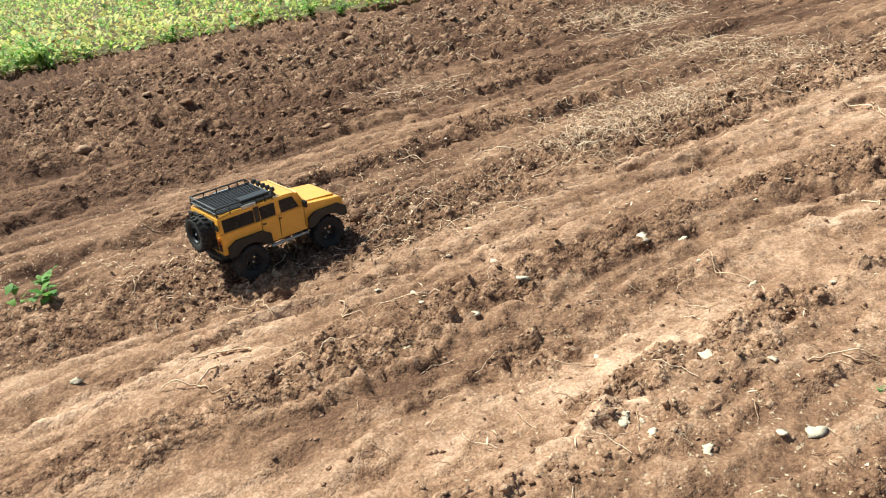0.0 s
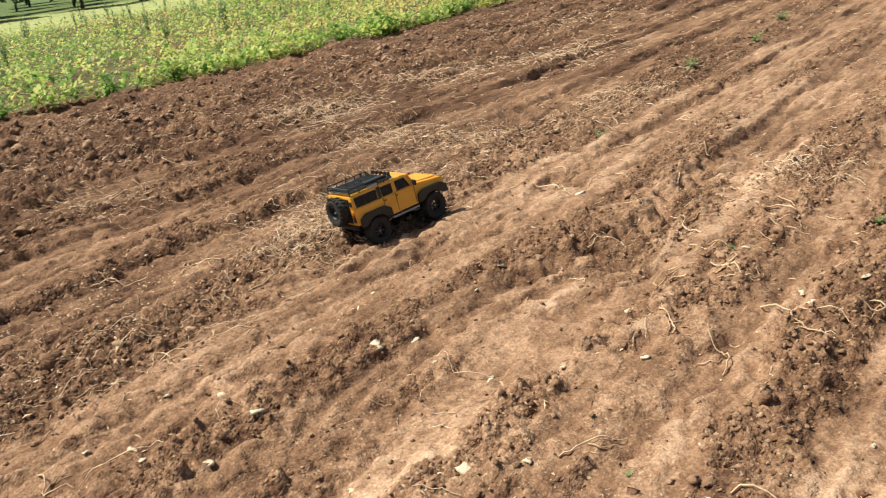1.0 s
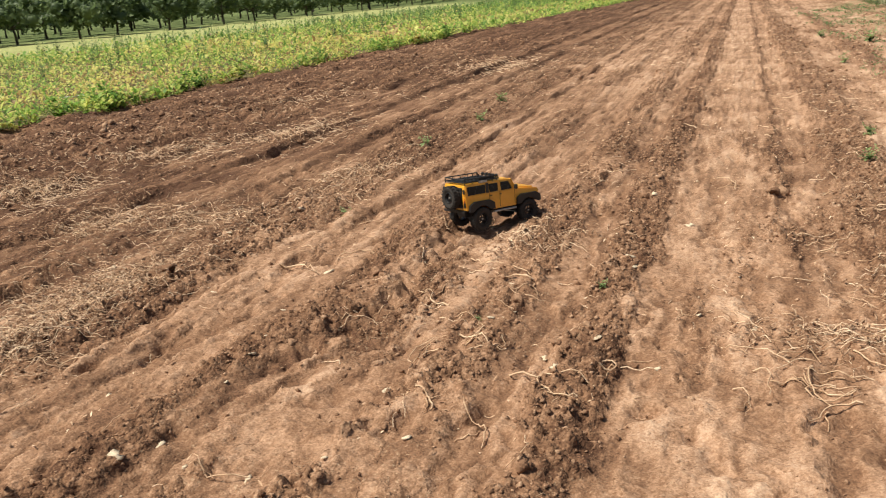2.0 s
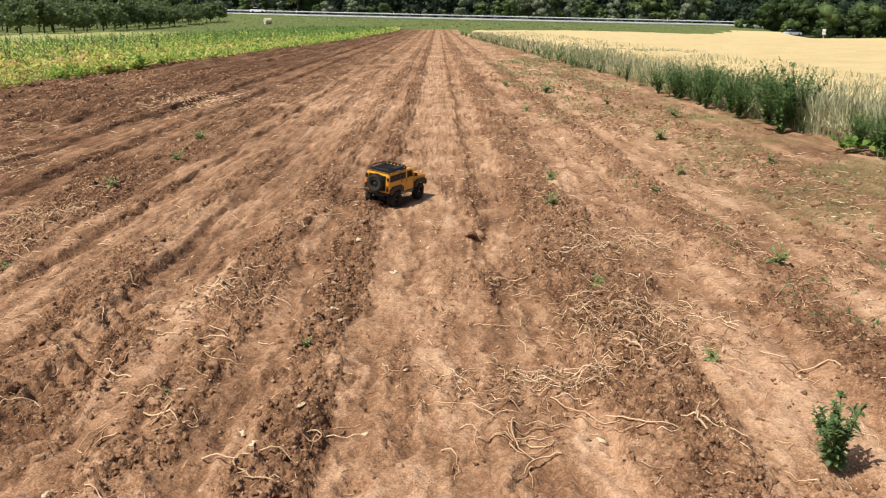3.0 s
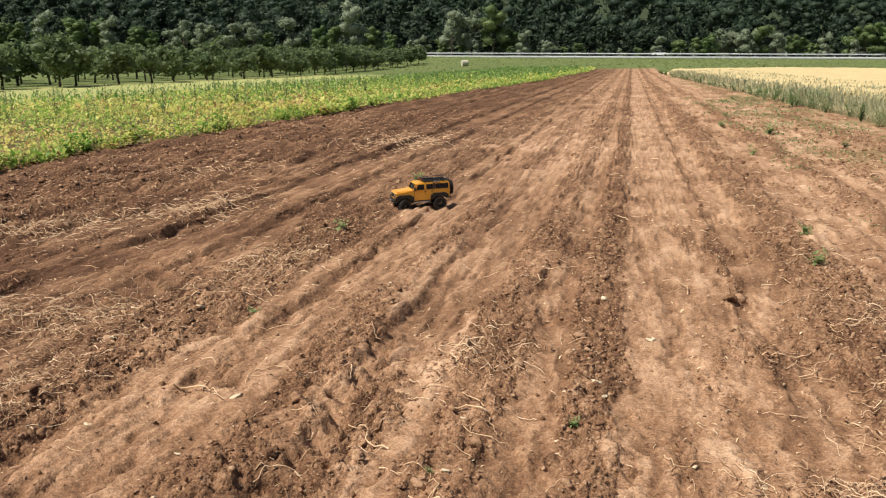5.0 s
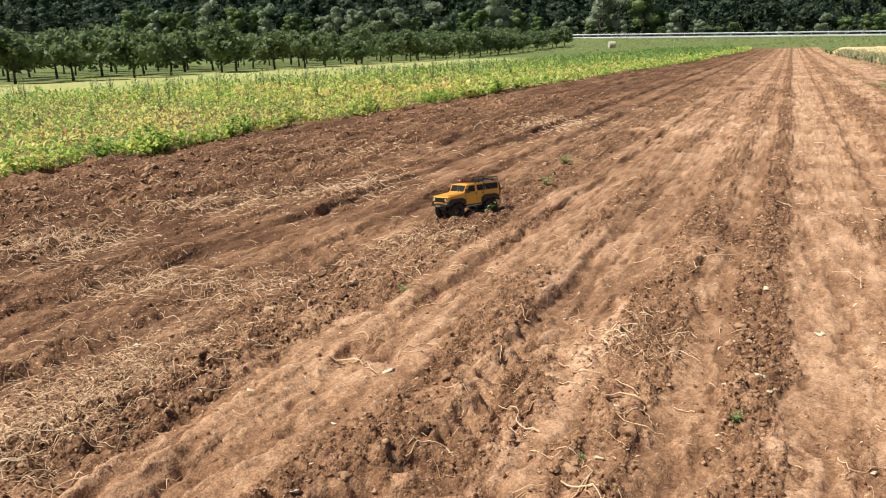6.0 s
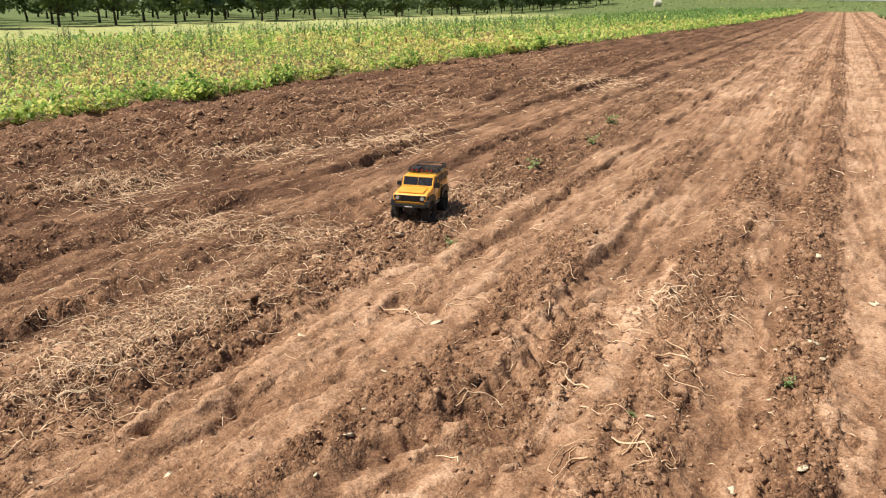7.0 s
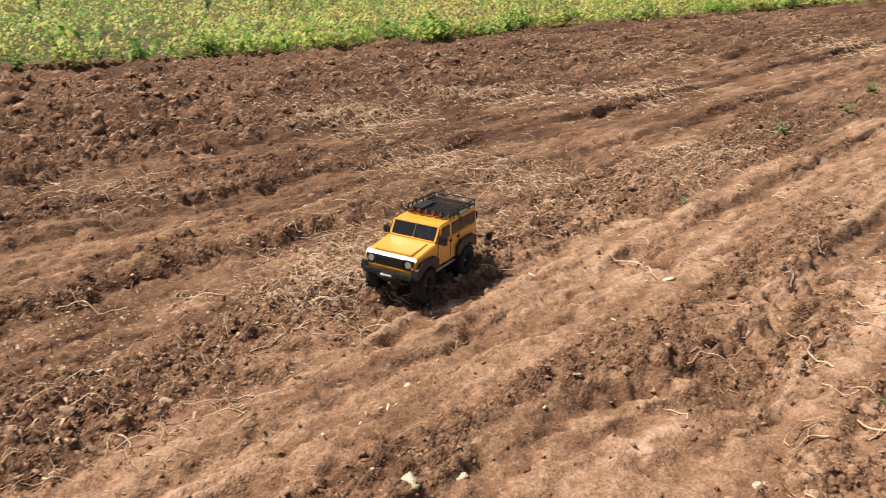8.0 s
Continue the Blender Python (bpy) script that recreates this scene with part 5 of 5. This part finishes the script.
def lobe_mass(lobes, seed, core=0.84):
    """The close inner leafage of a crown, one mass for each lobe (x, y, z, radius)."""
    gg = np.random.default_rng(seed + 9)
    sets = []
    for x, y, z, rad in lobes:
        V, F = LOBES[gg.integers(0, 9)]
        a = gg.uniform(0, 6.283)
        c, s = math.cos(a), math.sin(a)
        sets.append((V @ np.array([(c, s, 0), (-s, c, 0), (0, 0, 1)]) * rad * core * gg.uniform(0.8, 1.1, 3) + [x, y, z], F))
    return joined(sets)


def tri(vf):
    """Four-cornered faces cut into triangles."""
    V, F = vf
    return V, np.concatenate([F[:, [0, 1, 2]], F[:, [0, 2, 3]]])


def tree(name, label, height, spread, trunk, clear, n, leaf, material, seed, category="tree", blobs=9, core=0.84):
    """A tapered trunk with limbs, and a crown of leaf clumps in uneven lobes."""
    gg = np.random.default_rng(seed)
    lobes = []
    for k in range(blobs):
        a, f = gg.uniform(0, 6.283), gg.random() ** 0.7
        z = clear + (height - clear) * gg.uniform(0.18, 0.86)
        w = math.sin(math.pi * min(max((z - clear * 0.6) / (height - clear * 0.6), 0.08), 0.95)) ** 0.6
        r = spread * gg.uniform(0.24, 0.40)
        lobes.append((math.cos(a) * f * (spread - r) * w, math.sin(a) * f * (spread - r) * w, z, r))
    root = tagged(new(name), label, category)
    u = np.linspace(0, 1, 6)
    bow = gg.normal(size=2) * 0.06 * height
    L = [np.column_stack([bow[0] * u ** 2, bow[1] * u ** 2, (clear + (height - clear) * 0.4) * u])]
    for x, y, z, r in lobes[:6]:
        f = gg.uniform(0.35, 0.6)
        s = np.array([bow[0] * f ** 2, bow[1] * f ** 2, (clear + (height - clear) * 0.4) * f])
        L.append(s[None] + (np.array([x, y, z]) - s)[None] * u[:, None] + np.column_stack([0 * u, 0 * u, -0.06 * height * np.sin(math.pi * u)]))
    rad = trunk * np.r_[1.0, np.full(len(L) - 1, 0.42)][:, None] * np.linspace(1, 0.4, 6)[None]
    V, F = tubes(np.stack(L), rad)
    np_part("trunk", V, F, M_BARK, root, smooth=True)
    V, F = joined([lobe_mass(lobes, seed, core), tri(clumps(crown_points(n, lobes, seed + 1), leaf, seed + 2))])
    np_part("crown", V, F, material, root, smooth=True)
    return root


def grove(protos, places, seed, sink=0.05):
    gg = np.random.default_rng(seed)
    used = set()
    for k, (x, y, s) in enumerate(places):
        p = protos[k % len(protos)]
        m = pose(x, y, float(ground_z(x, y)) - sink, 0, 0, gg.uniform(0, 360))
        ob = p
        if p.name in used:
            ob = copy_thing(p, m)
        else:
            used.add(p.name)
            p.location, p.rotation_euler = m.translation, m.to_euler()
        ob.scale = (s, s, s * gg.uniform(0.92, 1.08))


g = np.random.default_rng(101)
kinds = [tagged(tree("orchard_tree", "dark green orchard tree with bare trunk in rows", 3.05, 2.6, 0.11, 0.80, 680, 0.195, M_ORCHARD, 110 + 5 * k, blobs=12, core=0.58), group="orchard trees") for k in range(6)]
places = []
for row, x0 in enumerate((-40, -45, -50.5, -56, -62)):
    for y in np.arange(14 + row * 3, 158, 4.2 if row < 3 else 5.0):
        places.append((x0 + g.normal() * 0.3, y + g.normal() * 0.4, g.uniform(0.85, 1.12)))
grove(kinds, places, 102)
# trees and bushes beside the road, and the hedge beyond the wheat
def far_kinds(name, label, h, spread, materials, seed, category, group, lobes, leaf):
    return [tagged(tree(name, label, h, spread, 0.2, 0.3, 900, leaf * 1.06, m, seed + 5 * k, category, blobs=lobes), group=group) for k, m in enumerate(materials)]


kinds = far_kinds("roadside_tree", "full green broad-leaved tree beside the road", 11, 4.4, (M_LIGHT, M_TREE, M_WILLOW, M_LIGHT), 150, "tree", "trees beside the road", 15, 0.27)
def grown_to(spots, y, height):
    """Places for trees of a given height, from where each stands along the road and the level of its top."""
    gg = np.random.default_rng(len(spots))
    out = []
    for x, top in spots:
        yy = y + gg.uniform(-1.5, 2.5)
        out.append((x, yy, (top - float(ground_z(x, yy))) / height))
    return out


# place along the road, level of the tree's top
TREE_TOPS = ((-159.5, 13.7), (-153.9, 14.2), (-131.8, 15.4), (-128.5, 12.4), (-113.2, 12.5), (-95.3, 14.4), (-86.2, 20.0), (-89.9, 15.6), (-78.6, 13.9), (-73.5, 11.7), (-63.1, 10.5), (-57.1, 9.7), (-40.8, 18.7), (-35.8, 12.8), (-31.6, 11.2),
             (12.4, 7.9), (17.3, 7.5), (20.8, 9.1), (31.8, 9.1), (34.9, 11.0), (43.1, 7.1), (46.2, 7.8), (51.0, 7.4), (57.3, 7.7), (61.8, 10.5), (65.6, 10.8), (72.7, 10.0), (76.7, 8.9), (-121.4, 10.7), (-100.9, 9.8), (-25.7, 7.6), (-15.7, 7.1))
WILLOW_TOPS = ((-141.7, 16.3), (-124.5, 16.6), (-118.4, 14.9), (-103.9, 17.4), (-52.7, 15.8), (-47.6, 15.8), (-135.5, 15.0), (6.7, 8.2), (23.7, 9.7), (27.7, 9.4), (38.2, 8.1), (-146.5, 15.0), (30.2, 9.1))
places = [(x, 254 + g.uniform(-3, 6), g.uniform(0.9, 1.3)) for x in np.arange(-232, -163, 6.2)] + [(x, 250 + g.uniform(-2, 5), g.uniform(0.28, 0.5)) for x in np.arange(-160, 82, 5.2)]
grove(kinds, grown_to(TREE_TOPS, 251, 10.6) + places, 103)
kinds = far_kinds("pale_willow", "silvery pale green willow beside the road", 8, 3.5, (M_WILLOW, M_WILLOW), 190, "willow", "willows beside the road", 12, 0.24)
grove(kinds, grown_to(WILLOW_TOPS, 249, 7.7), 104)
kinds = far_kinds("hedge_tree", "dense green hedgerow tree beyond the wheat", 8, 4.6, (M_HEDGE, M_HEDGE, M_TREE), 210, "tree", "hedge trees beyond the wheat", 16, 0.26)
grove(kinds, [(88 + 4.4 * k + g.uniform(-1.5, 1.5), 216 + g.uniform(-8, 6), g.uniform(1.05, 1.4) * (1.2 if k < 2 else 1.0)) for k in range(26)] + [(77, 218, 0.40), (80, 218, 0.45), (83, 217, 1.0), (88, 214, 0.7), (96, 213, 0.75), (107, 212, 0.7), (118, 212, 0.8), (130, 211, 0.7)], 105, 0.9)


def woodland():
    gg = np.random.default_rng(120)
    P = []
    for y, step_x, hi in ((266, 6.5, 12), (274, 6.5, 15), (284, 7, 18), (297, 7.5, 20), (313, 8, 20), (332, 9, 20), (356, 10, 20), (386, 12, 20)):
        for x in np.arange(-330, 330, step_x):
            P.append((x + gg.normal() * 2, y + gg.normal() * 3, hi * gg.uniform(0.65, 1.2)))
    T = np.array(P)
    z = ground_z(T[:, 0], T[:, 1])
    sets = []
    for k in range(len(T)):
        h, m = T[k, 2], 7 if T[k, 1] < 300 else 5
        C = gg.normal(size=(m, 3)) * [h * 0.10, h * 0.10, h * 0.21] + [T[k, 0], T[k, 1], z[k] + h * 0.55]
        C[0, 2] = z[k] + h * 0.25
        sets.append(lobe_mass([(*c, h * s) for c, s in zip(C, gg.uniform(0.16, 0.27, m))], 500 + k, 0.52))
        n = 260 if T[k, 1] < 290 else 180
        d = gg.normal(size=(n, 3))
        d /= np.linalg.norm(d, axis=1)[:, None]
        sets.append(tri(clumps(C[gg.integers(0, m, n)] + d * h * 0.2 * gg.uniform(0.75, 1.0, (n, 1)), 0.58 if T[k, 1] < 290 else 0.84, 1000 + k)))
    V, F = joined(sets)
    tagged(np_part("woodland", V, F, M_WOOD, smooth=True), "dark green wooded hillside behind the road", "woodland", kind="stuff")


woodland()

# ---- the road and what stands along it ----
bx = np.linspace(-420, 420, 85)
deck = []
for x in bx:
    z = road_z(x)
    deck.append([(x, 231.0, z - 1.1), (x, 231.1, z - 0.05), (x, 231.4, z), (x, 242.6, z), (x, 243.0, z - 0.02), (x, 245.0, z - 1.6)])
D = np.array(deck)
i3 = np.arange(D.shape[0] * 6).reshape(-1, 6)
tagged(np_part("road", D.reshape(-1, 3), np.stack([i3[:-1, :-1], i3[1:, :-1], i3[1:, 1:], i3[:-1, 1:]], -1).reshape(-1, 4), M_ASPHALT), "grey asphalt main road on a low bank", "road", kind="structure")


def guard_rail(y, drop, low):
    root = tagged(new("guard_rail"), "long galvanised steel guard rail beside the road", "guard rail")
    V = []
    for x in bx:
        z = road_z(x) + drop
        V.append([(x, y, z + low), (x, y - 0.05, z + 0.58), (x, y, z + 0.65), (x, y - 0.05, z + 0.72), (x, y, z + 0.82), (x, y + 0.04, z + 0.82), (x, y + 0.04, z + low)])
    A = np.array(V)
    i = np.arange(len(bx) * 7).reshape(-1, 7)
    np_part("beam", A.reshape(-1, 3), np.stack([i[:-1], i[1:], np.roll(i, -1, 1)[1:], np.roll(i, -1, 1)[:-1]], -1).reshape(-1, 4), M_ZINC, root)
    bm = bmesh.new()
    block(bm, (-0.05, 0.05), (0.04, 0.14), (-0.3, 0.8))
    first = part("post", bm, M_ZINC, root)
    for k, x in enumerate(np.arange(-120, 110, 4.0)):
        ob = first if k == 0 else new("post", first.data)
        ob.parent = root
        ob.location = (x, y, road_z(x) + drop)


guard_rail(230.8, -0.95, 0.38)
guard_rail(242.2, 0.0, 0.52)
for k, x in enumerate((-62, -38, -12, 12, 38, 62)):
    bm = bmesh.new()
    block(bm, (-0.06, 0.06), (-0.05, 0.05), (-0.3, 0.75), 0.02)
    root = part("marker_post", bm, M_WHITE)
    root.location = (x, 231.1, road_z(x) + 0.55)
    bm = bmesh.new()
    block(bm, (-0.065, 0.065), (-0.055, 0.055), (0.45, 0.65))
    part("black_band", bm, M_BLACK, root)
    tagged(root, "white roadside marker post with black band", "marker post", "marker posts along the road")


def road_car(name, label, paint, x, y, z, turn):
    root = tagged(new(name), label, "car")
    bm = bmesh.new()
    prism(bm, [(-2.15, 0.35), (2.1, 0.33), (2.15, 0.62), (1.9, 0.80), (1.0, 0.92), (-1.9, 0.98), (-2.15, 0.85)], -0.86, 0.86, 0.95, 0.05)
    part("body", bm, paint, root)
    bm = bmesh.new()
    prism(bm, [(1.0, 0.90), (0.25, 1.40), (-1.2, 1.46), (-1.85, 0.96)], -0.74, 0.74, 0.85, 0.05)
    part("cabin", bm, M_GLASS, root)
    bm = bmesh.new()
    prism(bm, [(0.28, 1.38), (0.2, 1.43), (-1.2, 1.49), (-1.3, 1.42)], -0.64, 0.64, 1.0, 0.02)
    part("roof", bm, paint, root)
    for yy in (-1.3, 1.3):
        for side in (-1, 1):
            bm = bmesh.new()
            rod(bm, (side * 0.68, yy, 0.31), (side * 0.88, yy, 0.31), 0.31, 14)
            part("wheel", bm, M_TYRE, root)
    root.matrix_basis = pose(x, y, z, 0, 0, turn)
    return root


g = np.random.default_rng(131)
P = np.stack([g.uniform(-70, 84, 9000), 96 + 133 * g.random(9000) ** 0.8], -1)
P = P[(P[:, 1] > 123) | ((P[:, 0] > 4) & (P[:, 1] > 100))]
n = len(P)
base = np.column_stack([P, ground_z(P[:, 0], P[:, 1])])
V, F = leaves(base, g.uniform(0, 6.283, n), g.uniform(0.6, 1.4, n), g.uniform(0.08, 0.22, n), g.uniform(0.2, 0.5, n), g.uniform(0.2, 1.0, n))
tagged(np_part("bank_grass", V, F, M_BANK), "rough olive green grass on the bank below the road", "grass", kind="stuff")
WHITE_CAR = road_car("passing_car", "white hatchback driving along the road", M_WHITE, -35, 234.4, 2.4, -90)
DARK_CAR = road_car("dark_car", "dark car driving along the road", M_DARKCAR, 78, 239.6, 0.4, 90)
road_car("parked_car", "silver blue car parked by the hedge beyond the wheat", M_BLUECAR, 84.5, 203, float(ground_z(84.5, 203)), -70)
bm = bmesh.new()
rod(bm, (0, 0, 0), (0, 0, 2.4), 0.05, 8)
board = part("sign_post", bm, M_ZINC)
board.location = (92, 203, float(ground_z(92, 203)))
for z in (1.55, 2.25):
    bm = bmesh.new()
    block(bm, (-0.42, 0.42), (-0.09, -0.06), (z - 0.3, z + 0.3), 0.02)
    part("sign_plate", bm, M_WHITE, board)
tagged(board, "grey post with two white sign plates", "sign")
bm = bmesh.new()
b = bmesh.new()
bmesh.ops.create_cone(b, cap_ends=True, segments=28, radius1=0.55, radius2=0.55, depth=1.1)
bmesh.ops.bevel(b, geom=b.edges[:], offset=0.06, segments=2, affect="EDGES")
bmesh.ops.transform(b, matrix=pose(0, 0, 0, 0, 90, 35), verts=b.verts[:])
merge(bm, b)
bale = part("hay_bale", bm, M_FILM)
bale.location = (-29, 146, float(ground_z(-29, 146)) + 0.5)
tagged(bale, "round hay bale in pale wrap on the meadow", "hay bale")


# ---- what moves ----
CAR_ROWS = (
    (0, -2.655, 0.739, 0.042, -1.6, 4.8, 11.2),
    (0.2, -2.732, 1.070, 0.012, -3.0, 4.4, 2.4),
    (0.5, -2.720, 1.660, -0.013, -1.3, 6.0, -5.7),
    (0.8, -2.593, 2.225, 0.013, -4.9, 4.3, -16.7),
    (1, -2.511, 2.701, -0.017, 4.1, -4.1, -13.0),
    (1.2, -2.338, 3.017, 0.002, -0.4, 0.3, -9.8),
    (2.3, -1.035, 5.214, -0.032, -2.5, -4.1, -41.5),
    (2.5, -0.848, 5.844, -0.035, 1.5, 5.4, -27.1),
    (2.7, -0.645, 5.994, -0.032, -4.1, -3.1, -30.5),
    (3, -0.405, 6.225, -0.033, 0.4, 7.0, -29.5),
    (3.2, -0.303, 6.500, -0.046, 0.1, 2.3, -19.8),
    (3.5, -0.255, 6.943, 0.015, 3.0, 1.5, 1.6),
    (3.7, -0.398, 7.386, -0.028, 1.4, 3.4, 29.7),
    (4, -0.775, 7.822, -0.007, 10.0, 0.2, 63.8),
    (4.2, -1.026, 7.928, -0.038, -5.0, 1.9, 65.5),
    (4.5, -1.502, 7.845, -0.050, -1.9, -0.1, 69.2),
    (4.7, -1.841, 7.940, -0.046, -1.5, -3.1, 89.6),
    (5, -2.291, 7.808, -0.047, -1.2, -1.4, 118.9),
    (5.2, -2.465, 7.461, -0.049, 2.1, 1.9, 138.2),
    (6.3, -2.948, 6.298, -0.027, -0.9, 4.7, 155.5),
    (6.5, -3.062, 6.072, -0.032, -4.0, 2.0, 193.5),
    (6.8, -2.877, 5.405, -0.006, 0.6, 1.2, 198.4),
    (7, -2.778, 4.957, -0.018, 1.0, -1.1, 191.0),
    (7.2, -2.741, 4.549, -0.022, 2.5, -3.5, 181.6),
    (7.5, -2.644, 3.835, -0.002, 3.8, -2.7, 188.6),
    (7.8, -2.609, 3.167, 0.012, 7.0, 3.0, 182.9),
    (8, -2.590, 2.662, 0.022, 1.4, -1.4, 193.6),
)


def motions():
    rows, along, times = [], [0.0], [CAR_ROWS[0][0]]
    for k, (t, x, y, z, rx, ry, rz) in enumerate(CAR_ROWS):
        turn = pose(0, 0, 0, rx, ry, rz)
        feet = [turn @ Vector((s * 0.0935, w, 0.0)) for s in (-1, 1) for w in (-0.162, 0.162)]
        rest = np.mean([float(ground_z(x + f.x, y + f.y)) - f.z for f in feet])
        rows.append((t, pose(x, y, float(np.clip(rest, z - 0.025, z + 0.002)), rx, ry, rz)))
        if k:
            px, py = CAR_ROWS[k - 1][1:3]
            along.append(along[-1] + math.hypot(x - px, y - py))
            times.append(t)
    walk(CAR, rows)
    heading = [r[6] for r in CAR_ROWS]
    spin, last = [0.0], 0.0
    ticks = [k / FPS for k in range(int(8 * FPS) + 1)]
    for t in ticks[1:]:
        way = float(np.interp(t, times, along))
        spin.append(spin[-1] - min(math.degrees((way - last) / 0.062), 82))
        last = way
    for w, side, y in WHEELS:
        turns = []
        for t, a in zip(ticks, spin):
            swing = (np.interp(t + 0.12, times, heading) - np.interp(t - 0.12, times, heading)) / 0.24
            gone = (np.interp(t + 0.12, times, along) - np.interp(t - 0.12, times, along)) / 0.24
            steer = float(np.clip(math.degrees(math.atan(math.radians(swing) * 0.324 / max(gone, 0.4))), -28, 28)) if y > 0 else 0.0
            turns.append((t, pose(side * 0.0935, y, 0.063, a, 0, steer)))
        walk(w, turns)
    walk(WHITE_CAR, [(t, pose(-35 + 28 * (t - 3.5), 234.4, road_z(-35 + 28 * (t - 3.5)), 0, 0, -90)) for t in (0.0, 2.0, 4.0, 6.0, 8.0)])
    walk(DARK_CAR, [(t, pose(78 - 25 * (t - 4.5), 239.6, road_z(78 - 25 * (t - 4.5)), 0, 0, 90)) for t in (0.0, 2.0, 4.0, 6.0, 8.0)])


motions()
